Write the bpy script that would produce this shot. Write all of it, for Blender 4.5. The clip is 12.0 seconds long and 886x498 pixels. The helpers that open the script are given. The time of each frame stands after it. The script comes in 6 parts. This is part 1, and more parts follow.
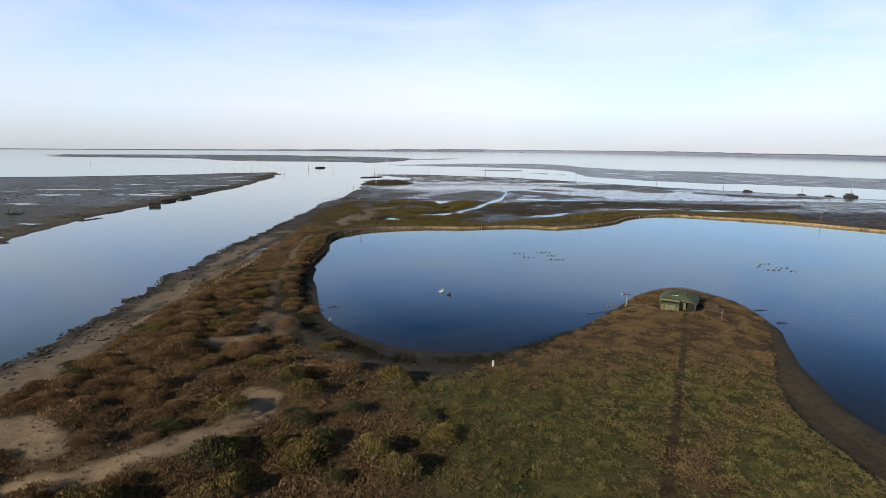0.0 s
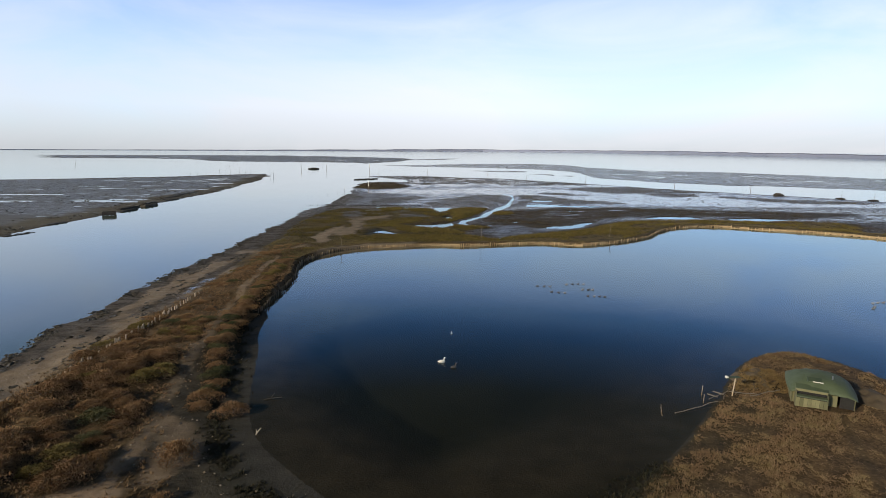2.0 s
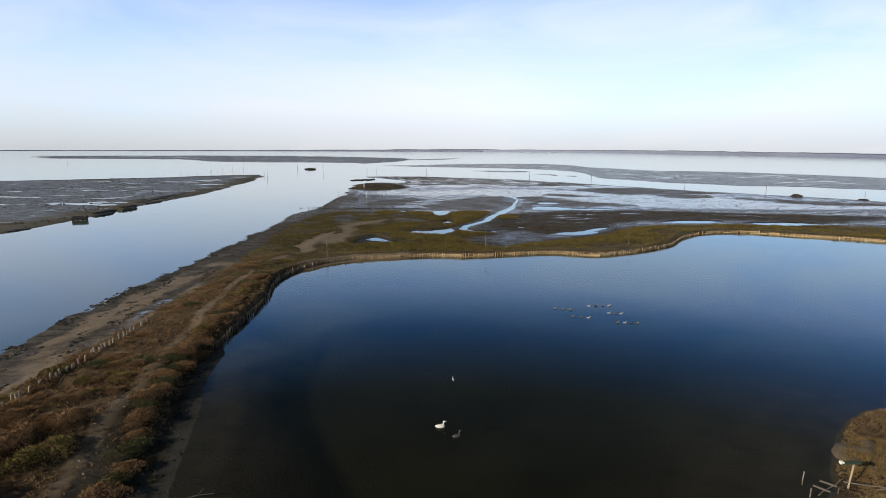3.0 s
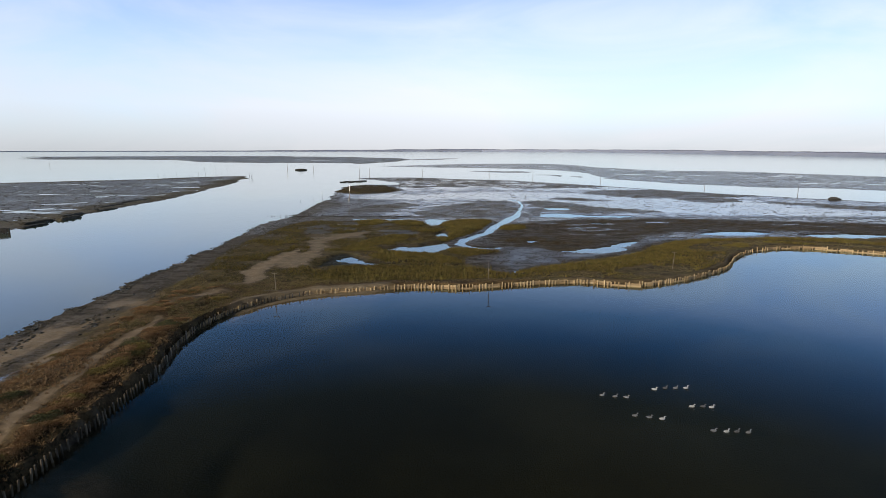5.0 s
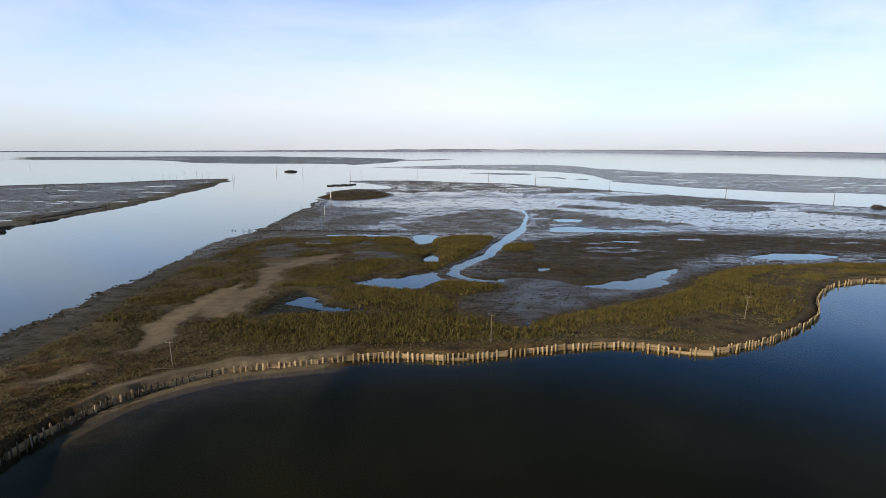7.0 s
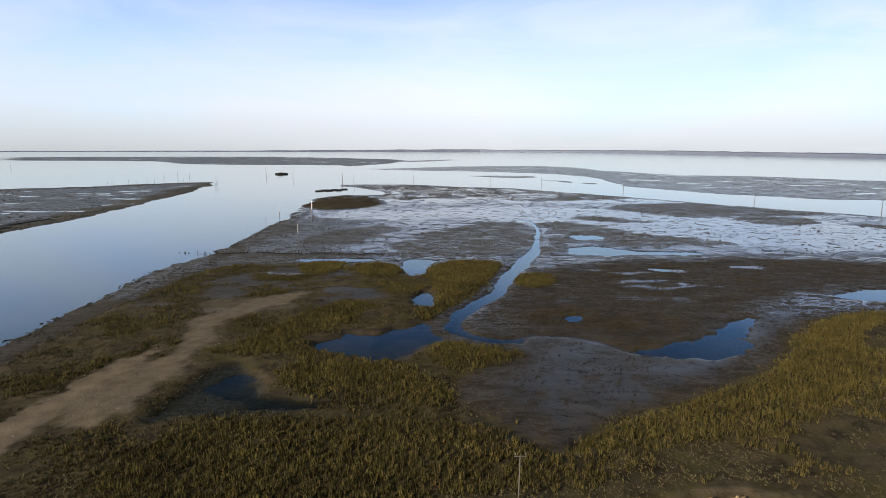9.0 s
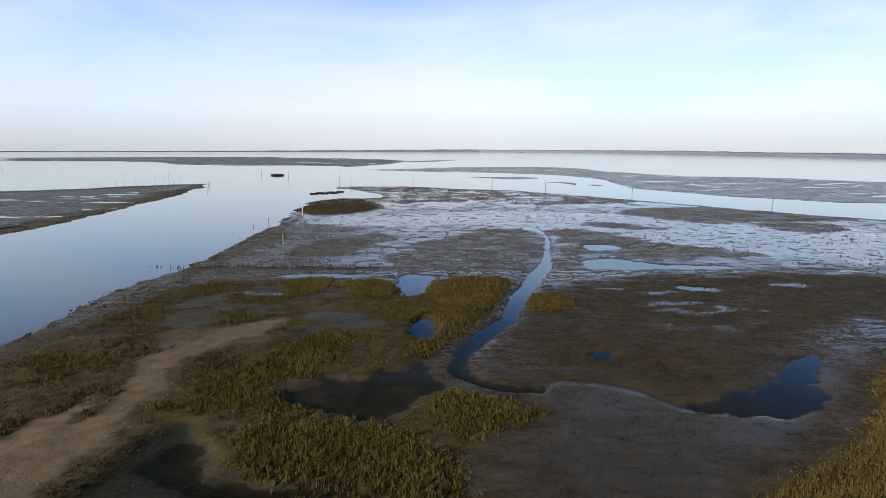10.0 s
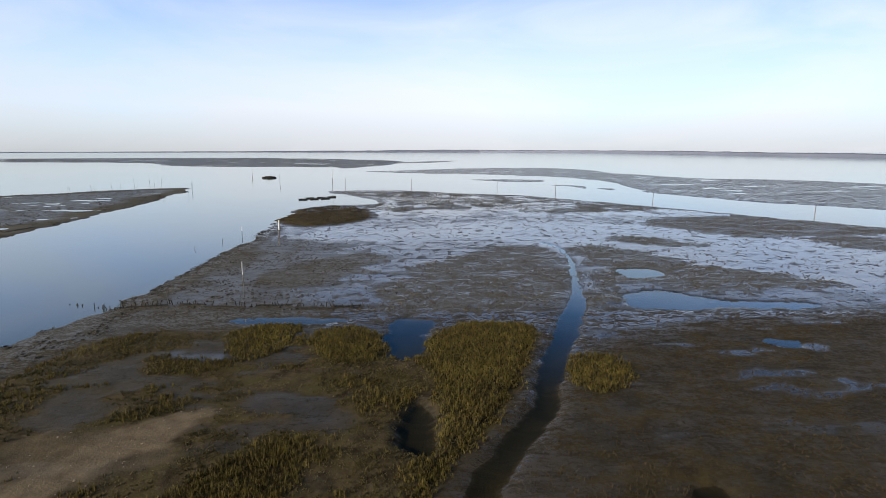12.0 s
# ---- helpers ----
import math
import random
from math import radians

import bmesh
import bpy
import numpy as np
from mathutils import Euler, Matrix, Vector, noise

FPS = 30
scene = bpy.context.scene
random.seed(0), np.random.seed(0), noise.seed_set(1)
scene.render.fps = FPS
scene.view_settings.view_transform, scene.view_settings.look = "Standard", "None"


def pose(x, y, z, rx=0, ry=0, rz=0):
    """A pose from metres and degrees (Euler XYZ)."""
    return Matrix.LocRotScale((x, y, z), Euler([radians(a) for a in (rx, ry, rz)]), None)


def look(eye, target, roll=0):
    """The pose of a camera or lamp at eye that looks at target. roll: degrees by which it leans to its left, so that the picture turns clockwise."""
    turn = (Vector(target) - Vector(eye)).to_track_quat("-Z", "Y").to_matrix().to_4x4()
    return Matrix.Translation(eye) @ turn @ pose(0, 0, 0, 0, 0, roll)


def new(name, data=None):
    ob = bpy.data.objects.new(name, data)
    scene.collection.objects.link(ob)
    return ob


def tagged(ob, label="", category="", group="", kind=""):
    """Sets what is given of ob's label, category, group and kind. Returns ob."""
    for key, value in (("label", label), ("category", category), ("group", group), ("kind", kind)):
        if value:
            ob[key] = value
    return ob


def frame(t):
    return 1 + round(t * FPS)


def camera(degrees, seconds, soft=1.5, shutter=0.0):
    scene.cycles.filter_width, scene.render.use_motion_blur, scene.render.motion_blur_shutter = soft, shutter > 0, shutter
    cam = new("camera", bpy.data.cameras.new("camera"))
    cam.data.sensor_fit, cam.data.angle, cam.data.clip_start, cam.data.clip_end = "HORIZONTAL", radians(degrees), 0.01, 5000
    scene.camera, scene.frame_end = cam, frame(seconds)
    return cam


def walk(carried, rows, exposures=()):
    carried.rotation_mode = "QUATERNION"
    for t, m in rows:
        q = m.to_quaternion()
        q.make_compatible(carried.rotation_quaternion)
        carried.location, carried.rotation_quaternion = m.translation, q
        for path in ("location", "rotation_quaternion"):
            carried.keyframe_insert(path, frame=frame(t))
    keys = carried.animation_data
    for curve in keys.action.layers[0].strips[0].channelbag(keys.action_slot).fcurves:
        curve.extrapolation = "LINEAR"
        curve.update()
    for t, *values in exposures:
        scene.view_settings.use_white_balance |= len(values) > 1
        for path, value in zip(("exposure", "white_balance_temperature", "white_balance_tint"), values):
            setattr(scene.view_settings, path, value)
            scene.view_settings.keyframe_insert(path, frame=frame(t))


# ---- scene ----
cam = camera(78.3, 12.0, soft=0.7)
# seconds, eye, yaw, pitch, roll
PATH = [
    (0, 0.093, -6.240, 16.705, 0.241, -10.359, -0.386),
    (0.5, 0.172, -0.832, 16.819, 0.211, -10.360, -0.407),
    (1, 0.087, 4.616, 16.847, 0.189, -10.360, -0.389),
    (1.5, -0.045, 10.085, 16.798, 0.173, -10.361, -0.345),
    (2, -0.148, 15.558, 16.687, 0.159, -10.362, -0.288),
    (2.5, -0.175, 21.021, 16.537, 0.145, -10.362, -0.227),
    (3, -0.104, 26.462, 16.371, 0.129, -10.363, -0.168),
    (3.5, 0.067, 31.872, 16.211, 0.109, -10.363, -0.117),
    (4, 0.328, 37.242, 16.078, 0.086, -10.363, -0.076),
    (4.5, 0.657, 42.566, 15.989, 0.059, -10.363, -0.048),
    (5, 1.027, 47.840, 15.956, 0.028, -10.363, -0.031),
    (5.5, 1.411, 53.060, 15.984, -0.005, -10.362, -0.026),
    (6, 1.779, 58.225, 16.073, -0.040, -10.361, -0.030),
    (6.5, 2.108, 63.334, 16.218, -0.077, -10.360, -0.041),
    (7, 2.377, 68.388, 16.406, -0.112, -10.358, -0.056),
    (7.5, 2.575, 73.390, 16.625, -0.146, -10.356, -0.072),
    (8, 2.694, 78.340, 16.855, -0.178, -10.353, -0.087),
    (8.5, 2.737, 83.243, 17.078, -0.205, -10.350, -0.097),
    (9, 2.713, 88.103, 17.277, -0.228, -10.346, -0.101),
    (9.5, 2.637, 92.924, 17.441, -0.246, -10.341, -0.098),
    (10, 2.530, 97.710, 17.563, -0.258, -10.336, -0.088),
    (10.5, 2.414, 102.467, 17.651, -0.265, -10.331, -0.072),
    (11, 2.316, 107.200, 17.725, -0.268, -10.324, -0.054),
    (11.5, 2.257, 111.914, 17.828, -0.269, -10.317, -0.038),
    (12, 2.255, 116.613, 18.025, -0.268, -10.309, -0.031),
]
walk(cam, [(t, pose(x, y, z, 90 + pitch, roll, yaw)) for t, x, y, z, yaw, pitch, roll in PATH])

# ---- world and sun ----
SUN_WAY = Vector((-0.80, -0.62, 0.40)).normalized()  # towards the sun
world = bpy.data.worlds.new("sky")
scene.world = world
world.use_nodes = True
wt = world.node_tree
wt.nodes.clear()


def wnode(kind, **inputs):
    n = wt.nodes.new(kind)
    for k, v in inputs.items():
        n.inputs[k].default_value = v
    return n


sky = wt.nodes.new("ShaderNodeTexSky")
sky.sky_type = "NISHITA"
sky.sun_disc = False
sky.sun_elevation = math.asin(SUN_WAY.z)
sky.sun_rotation = math.atan2(SUN_WAY.x, SUN_WAY.y)
sky.altitude, sky.air_density, sky.dust_density, sky.ozone_density = 0, 1.0, 1.2, 1.0
coord = wt.nodes.new("ShaderNodeTexCoord")
sep = wt.nodes.new("ShaderNodeSeparateXYZ")
wt.links.new(coord.outputs["Generated"], sep.inputs[0])
# thin veil of haze and cirrus: whitest towards the horizon
veil = wt.nodes.new("ShaderNodeMapRange")
veil.interpolation_type = "SMOOTHSTEP"
for k, v in (("From Min", 0.0), ("From Max", 0.40), ("To Min", 0.86), ("To Max", 0.0)):
    veil.inputs[k].default_value = v
wt.links.new(sep.outputs["Z"], veil.inputs["Value"])
stretch = wt.nodes.new("ShaderNodeMapping")
stretch.inputs["Scale"].default_value = (1.1, 1.6, 4.5)
stretch.inputs["Rotation"].default_value = (0.0, 0.25, 0.3)
wt.links.new(coord.outputs["Generated"], stretch.inputs["Vector"])
cirrus = wnode("ShaderNodeTexNoise", Scale=1.7, Detail=6.0, Roughness=0.55, Distortion=0.6)
wt.links.new(stretch.outputs["Vector"], cirrus.inputs["Vector"])
wisps = wt.nodes.new("ShaderNodeMapRange")
for k, v in (("From Min", 0.36), ("From Max", 0.70), ("To Min", -0.12), ("To Max", 0.34)):
    wisps.inputs[k].default_value = v
wt.links.new(cirrus.outputs["Fac"], wisps.inputs["Value"])
total = wt.nodes.new("ShaderNodeMath")
total.operation, total.use_clamp = "ADD", True
wt.links.new(veil.outputs["Result"], total.inputs[0])
wt.links.new(wisps.outputs["Result"], total.inputs[1])
# the veil thins out overhead
thin = wt.nodes.new("ShaderNodeMapRange")
for k, v in (("From Min", 0.235), ("From Max", 0.33), ("To Min", 1.0), ("To Max", 0.29)):
    thin.inputs[k].default_value = v
wt.links.new(sep.outputs["Z"], thin.inputs["Value"])
lateral = wt.nodes.new("ShaderNodeMapRange")
for k, v in (("From Min", -0.45), ("From Max", 0.30), ("To Min", 0.52), ("To Max", 0.16)):
    lateral.inputs[k].default_value = v
wt.links.new(sep.outputs["X"], lateral.inputs["Value"])
wt.links.new(lateral.outputs["Result"], thin.inputs["To Max"])
cover = wt.nodes.new("ShaderNodeMath")
cover.operation = "MULTIPLY"
wt.links.new(total.outputs[0], cover.inputs[0])
wt.links.new(thin.outputs["Result"], cover.inputs[1])
# the clear blue above the veil deepens upwards
deep = wt.nodes.new("ShaderNodeValToRGB")
deep.color_ramp.elements[0].position, deep.color_ramp.elements[0].color = 0.05, (1.55, 2.1, 3.2, 1)
deep.color_ramp.elements[1].position, deep.color_ramp.elements[1].color = 0.72, (0.17, 0.18, 0.15, 1)
e = deep.color_ramp.elements.new(0.25)
e.color = (1.46, 1.72, 2.55, 1)
e = deep.color_ramp.elements.new(0.42)
e.color = (0.17, 0.29, 0.31, 1)
e = deep.color_ramp.elements.new(0.285)
e.color = (0.78, 1.28, 1.95, 1)
e = deep.color_ramp.elements.new(0.33)
e.color = (0.34, 0.82, 1.36, 1)
wt.links.new(sep.outputs["Z"], deep.inputs["Fac"])
blue = wt.nodes.new("ShaderNodeMix")
blue.data_type, blue.blend_type = "RGBA", "MULTIPLY"
blue.inputs["Factor"].default_value = 1.0
wt.links.new(sky.outputs["Color"], blue.inputs["A"])
wt.links.new(deep.outputs["Color"], blue.inputs["B"])
# haze: faintly mauve on the horizon, white above it
hazes = wt.nodes.new("ShaderNodeValToRGB")
hazes.color_ramp.elements[0].position, hazes.color_ramp.elements[0].color = 0.0, (0.81, 0.835, 0.88, 1)
hazes.color_ramp.elements[1].position, hazes.color_ramp.elements[1].color = 0.07, (0.99, 1.06, 1.17, 1)
wt.links.new(sep.outputs["Z"], hazes.inputs["Fac"])
bright = wt.nodes.new("ShaderNodeVectorMath")
bright.operation = "SCALE"
side = wt.nodes.new("ShaderNodeMapRange")
for k, v in (("From Min", -0.6), ("From Max", 0.1), ("To Min", 8.0), ("To Max", 9.5)):
    side.inputs[k].default_value = v
wt.links.new(sep.outputs["X"], side.inputs["Value"])
wt.links.new(side.outputs["Result"], bright.inputs["Scale"])
wt.links.new(hazes.outputs["Color"], bright.inputs[0])
mixc = wt.nodes.new("ShaderNodeMix")
mixc.data_type = "RGBA"
wt.links.new(cover.outputs[0], mixc.inputs["Factor"])
# and fades away from the sun's side
fade = wt.nodes.new("ShaderNodeMapRange")
for k, v in (("From Min", -0.5), ("From Max", 0.6), ("To Min", 1.10), ("To Max", 0.74)):
    fade.inputs[k].default_value = v
wt.links.new(sep.outputs["X"], fade.inputs["Value"])
faded = wt.nodes.new("ShaderNodeVectorMath")
faded.operation = "SCALE"
wt.links.new(blue.outputs["Result"], faded.inputs[0])
wt.links.new(fade.outputs["Result"], faded.inputs["Scale"])
wt.links.new(faded.outputs[0], mixc.inputs["A"])
wt.links.new(bright.outputs[0], mixc.inputs["B"])
bg = wt.nodes.new("ShaderNodeBackground")
bg.inputs["Strength"].default_value = 0.10
wt.links.new(mixc.outputs["Result"], bg.inputs["Color"])
wo = wt.nodes.new("ShaderNodeOutputWorld")
wt.links.new(bg.outputs[0], wo.inputs[0])

lamp = bpy.data.lights.new("sun", "SUN")
lamp.energy, lamp.angle, lamp.color = 4.8, radians(1.0), (1.0, 0.82, 0.58)
sun = new("sun", lamp)
sun.matrix_world = look(SUN_WAY * 300, (0, 0, 0))
scene.view_settings.exposure = 0.0

# ---- materials ----


class Tree:
    """A short way to write node materials."""

    def __init__(self, name):
        self.m = bpy.data.materials.new(name)
        self.m.use_nodes = True
        self.t = self.m.node_tree
        self.t.nodes.clear()
        self.out = self.t.nodes.new("ShaderNodeOutputMaterial")

    def link(self, value, socket):
        if isinstance(value, bpy.types.NodeSocket):
            self.t.links.new(value, socket)
        elif isinstance(value, (tuple, list)) and len(value) == 3 and socket.type == "RGBA":
            socket.default_value = (*value, 1)
        else:
            socket.default_value = value

    def node(self, kind, out=0, **inputs):
        n = self.t.nodes.new(kind)
        for k, v in inputs.items():
            self.link(v, n.inputs[k.replace("_", " ")])
        return n.outputs[out]

    def position(self, scale=(1, 1, 1)):
        geo = self.t.nodes.new("ShaderNodeNewGeometry")
        return self.node("ShaderNodeMapping", Vector=geo.outputs["Position"], Scale=scale)

    def local(self, scale=(1, 1, 1)):
        tc = self.t.nodes.new("ShaderNodeTexCoord")
        return self.node("ShaderNodeMapping", Vector=tc.outputs["Object"], Scale=scale)

    def island(self):
        return self.t.nodes.new("ShaderNodeNewGeometry").outputs["Random Per Island"]

    def each(self):
        return self.t.nodes.new("ShaderNodeObjectInfo").outputs["Random"]

    def attr(self, name):
        a = self.t.nodes.new("ShaderNodeAttribute")
        a.attribute_name = name
        return a.outputs["Fac"]

    def noise(self, vector, scale, detail=4.0, rough=0.55, distort=0.0):
        return self.node("ShaderNodeTexNoise", Vector=vector, Scale=scale, Detail=detail, Roughness=rough, Distortion=distort)

    def span(self, value, a, b, c=0.0, d=1.0):
        return self.node("ShaderNodeMapRange", Value=value, From_Min=a, From_Max=b, To_Min=c, To_Max=d)

    def mix(self, fac, a, b):
        n = self.t.nodes.new("ShaderNodeMix")
        n.data_type = "RGBA"
        self.link(fac, n.inputs["Factor"])
        self.link(a, n.inputs["A"])
        self.link(b, n.inputs["B"])
        return n.outputs["Result"]

    def math(self, op, a, b=0.0):
        n = self.t.nodes.new("ShaderNodeMath")
        n.operation = op
        self.link(a, n.inputs[0])
        self.link(b, n.inputs[1])
        return n.outputs[0]

    def bump(self, height, strength, distance):
        return self.node("ShaderNodeBump", Height=height, Strength=strength, Distance=distance)

    def surface(self, **inputs):
        self.t.links.new(self.node("ShaderNodeBsdfPrincipled", **inputs), self.out.inputs[0])
        return self.m


def plain(name, dark, light, rough=0.75, scale=6.0, metal=0.0, bump=0.3):
    """Weathered stuff of one colour: two scales of variation, a little relief, and a shift from thing to thing."""
    k = Tree(name)
    p = k.local()
    fine = k.noise(p, scale * 6, 5)
    coarse = k.noise(p, scale, 3)
    tone = k.math("MULTIPLY", k.math("ADD", coarse, k.math("MULTIPLY", fine, 0.7)), 0.6)
    tone = k.math("ADD", tone, k.math("MULTIPLY", k.math("SUBTRACT", k.each(), 0.5), 0.5))
    col = k.mix(k.span(tone, 0.25, 0.75), dark, light)
    return k.surface(Base_Color=col, Roughness=k.span(fine, 0.3, 0.7, rough - 0.12, min(1.0, rough + 0.12)), Metallic=metal, Normal=k.bump(fine, bump, 0.01))


def foliage(name, dark, mid, light, dry, patch=0.25):
    """Leaves: tone from leaf to leaf and from patch to patch."""
    k = Tree(name)
    p = k.position()
    patches = k.noise(p, patch, 3)
    spots = k.noise(p, patch * 6, 3)
    col = k.mix(k.span(patches, 0.35, 0.65), dark, mid)
    col = k.mix(k.span(spots, 0.45, 0.7), col, light)
    col = k.mix(k.math("MULTIPLY", k.span(k.island(), 0.5, 1.0), 0.8), col, dry)
    return k.surface(Base_Color=col, Roughness=0.85, Specular_IOR_Level=0.25)


def ground_material():
    k = Tree("ground")
    p = k.position()
    wide = k.noise(p, 0.12, 4)
    mid = k.noise(p, 0.9, 5, 0.6)
    fine = k.noise(p, 6.0, 5, 0.65)
    streak = k.noise(k.position((0.42, 1.1, 1)), 0.8, 7, 0.68, 0.8)
    mud = k.mix(k.span(streak, 0.35, 0.65), (0.020, 0.017, 0.014), (0.108, 0.093, 0.075))
    mud = k.mix(k.math("MULTIPLY", k.span(fine, 0.5, 0.68), 0.7), mud, (0.016, 0.015, 0.011))
    algae = k.mix(k.span(mid, 0.4, 0.65), (0.033, 0.026, 0.014), (0.060, 0.046, 0.019))
    pale = k.mix(k.span(fine, 0.35, 0.6), (0.048, 0.047, 0.036), (0.150, 0.142, 0.116))
    mud = k.mix(k.math("MULTIPLY", k.attr("speck"), 0.8), mud, pale)
    algae = k.mix(k.math("MULTIPLY", k.span(k.noise(p, 0.28, 5, 0.65), 0.46, 0.60), 0.75), algae, (0.020, 0.017, 0.011))
    algae = k.mix(k.math("MULTIPLY", k.span(k.noise(k.position((0.6, 1, 1)), 0.5, 5, 0.65), 0.56, 0.68), 0.6), algae, (0.078, 0.064, 0.043))
    col = k.mix(k.math("MULTIPLY", k.attr("algae"), k.span(mid, 0.3, 0.5)), mud, algae)
    sand = k.mix(k.span(mid, 0.3, 0.7), (0.098, 0.082, 0.058), (0.172, 0.145, 0.106))
    dry = k.mix(k.span(mid, 0.3, 0.7), (0.215, 0.160, 0.115), (0.36, 0.280, 0.205))
    sand = k.mix(k.attr("dry"), sand, dry)
    sand = k.mix(k.math("MULTIPLY", k.span(fine, 0.55, 0.7), 0.45), sand, (0.09, 0.065, 0.04))
    edge = k.math("ADD", k.attr("sand"), k.math("MULTIPLY", k.math("SUBTRACT", fine, 0.5), 0.5))
    col = k.mix(k.span(edge, 0.35, 0.65), col, sand)
    soil = k.mix(k.span(mid, 0.35, 0.65), (0.024, 0.019, 0.010), (0.095, 0.074, 0.040))
    soil = k.mix(k.math("MULTIPLY", k.span(k.noise(p, 0.35, 5, 0.65), 0.48, 0.62), 0.8), soil, (0.068, 0.060, 0.023))
    soil = k.mix(k.math("MULTIPLY", k.span(k.noise(p, 2.2, 4, 0.6), 0.55, 0.68), 0.7), soil, (0.095, 0.082, 0.054))
    col = k.mix(k.span(k.math("ADD", k.attr("veg"), k.math("MULTIPLY", k.math("SUBTRACT", fine, 0.5), 0.6)), 0.35, 0.65), col, soil)
    brush = k.mix(k.span(k.math("ADD", k.math("MULTIPLY", mid, 0.5), k.math("MULTIPLY", fine, 0.5)), 0.4, 0.6), (0.028, 0.019, 0.010), (0.120, 0.082, 0.043))
    col = k.mix(k.attr("brush"), col, brush)
    turf = k.mix(k.span(k.math("ADD", k.math("MULTIPLY", mid, 0.5), k.math("MULTIPLY", fine, 0.5)), 0.4, 0.6), (0.026, 0.030, 0.010), (0.100, 0.097, 0.036))
    col = k.mix(k.attr("turf"), col, turf)
    ooze = k.mix(k.span(k.noise(p, 0.5, 3), 0.35, 0.65), (0.028, 0.027, 0.023), (0.044, 0.042, 0.036))
    col = k.mix(k.attr("ooze"), col, ooze)
    # dark mud, plus light lost with water depth, put into the bed's colour
    col = k.mix(k.attr("silt_depth_shade"), col, k.mix(k.span(k.noise(p, 0.07, 4, 0.6), 0.35, 0.65), (0.005, 0.0075, 0.005), (0.017, 0.020, 0.012)))
    speckle = k.noise(k.position((0.7, 1.0, 1)), 3.6, 5, 0.66)
    damp = k.math("ADD", k.math("MULTIPLY", streak, 0.44), k.math("MULTIPLY", speckle, 0.56))
    wet = k.math("MULTIPLY", k.attr("wet"), k.span(damp, 0.455, 0.53))
    wet = k.math("MAXIMUM", wet, k.math("MINIMUM", 1.0, k.math("MULTIPLY", k.attr("film"), k.span(damp, 0.37, 0.455))))
    patch = k.noise(k.position((0.55, 0.5, 1)), 0.75, 6, 0.72)
    wet = k.math("MULTIPLY", wet, k.span(patch, 0.385, 0.46, 0.55, 1.0))
    rough = k.span(wet, 0.0, 1.0, 0.92, 0.10)
    col = k.mix(k.math("MULTIPLY", wet, 0.5), col, k.mix(0.62, col, (0.006, 0.005, 0.004)))
    relief = k.math("ADD", fine, k.math("MULTIPLY", mid, 0.6))
    return k.surface(Base_Color=col, Roughness=rough, Specular_IOR_Level=k.span(wet, 0.0, 1.0, 0.2, 0.6), Normal=k.bump(relief, k.span(wet, 0.0, 1.0, 0.8, 0.04), 0.06))


def clear_water():
    """Still, peaty water: what it does not mirror it lets through, brown."""
    k = Tree("still_water")
    ripple = k.noise(k.position((1, 0.6, 1)), 1.6, 3)
    n = k.bump(ripple, 0.002, 0.02)
    facing = k.node("ShaderNodeLayerWeight", 1, Blend=0.5, Normal=n)
    fresnel = k.math("ADD", 0.02, k.math("MULTIPLY", k.math("POWER", facing, 5.0), 0.98))
    a = k.node("ShaderNodeBsdfTransparent", Color=(0.80, 0.76, 0.66))
    b = k.node("ShaderNodeBsdfGlossy", Color=(0.76, 0.93, 1.0), Roughness=0.03, Normal=n)
    s = k.t.nodes.new("ShaderNodeMixShader")
    for i, v in enumerate((fresnel, a, b)):
        k.t.links.new(v, s.inputs[i])
    k.t.links.new(s.outputs[0], k.out.inputs[0])
    return k.m


def silty_water():
    """Tidal water, grey and silty."""
    k = Tree("tidal_water")
    p = k.position((1, 0.5, 1))
    ripple = k.noise(p, 1.2, 4)
    clouds = k.noise(p, 0.03, 4)
    col = k.mix(k.span(clouds, 0.3, 0.7), (0.040, 0.066, 0.054), (0.058, 0.080, 0.062))
    n = k.bump(ripple, 0.05, 0.03)
    facing = k.node("ShaderNodeLayerWeight", 1, Blend=0.5, Normal=n)
    fresnel = k.math("ADD", 0.02, k.math("MULTIPLY", k.math("POWER", facing, 5.0), 0.98))
    s = k.t.nodes.new("ShaderNodeMixShader")
    for i, v in enumerate((fresnel, k.node("ShaderNodeBsdfDiffuse", Color=col), k.node("ShaderNodeBsdfGlossy", Color=(0.95, 0.97, 0.965), Roughness=0.07, Normal=n))):
        k.t.links.new(v, s.inputs[i])
    k.t.links.new(s.outputs[0], k.out.inputs[0])
    return k.m


GROUND = ground_material()
POND_WATER = clear_water()
SEA_WATER = silty_water()

# ---- the lie of the land ----


def lattice(ix, iy, seed):
    v = np.sin(ix * 127.1 + iy * 311.7 + seed * 74.7) * 43758.5453
    return v - np.floor(v)


def vnoise(x, y, seed=0):
    ix, iy = np.floor(x), np.floor(y)
    fx, fy = x - ix, y - iy
    fx, fy = fx * fx * (3 - 2 * fx), fy * fy * (3 - 2 * fy)
    a, b = lattice(ix, iy, seed), lattice(ix + 1, iy, seed)
    c, d = lattice(ix, iy + 1, seed), lattice(ix + 1, iy + 1, seed)
    return a + (b - a) * fx + (c - a + (a - b - c + d) * fx) * fy


def fbm(x, y, seed=0, octaves=4):
    """Cloudy noise from 0 to 1."""
    total, amp, norm = 0, 1.0, 0
    for i in range(octaves):
        total = total + amp * vnoise(x + 17.3 * i, y - 9.1 * i, seed + i)
        norm += amp
        amp, x, y = amp * 0.5, x * 2.03, y * 2.03
    return total / norm


def ramp(v, a, b):
    t = np.clip((v - a) / (b - a), 0, 1)
    return t * t * (3 - 2 * t)


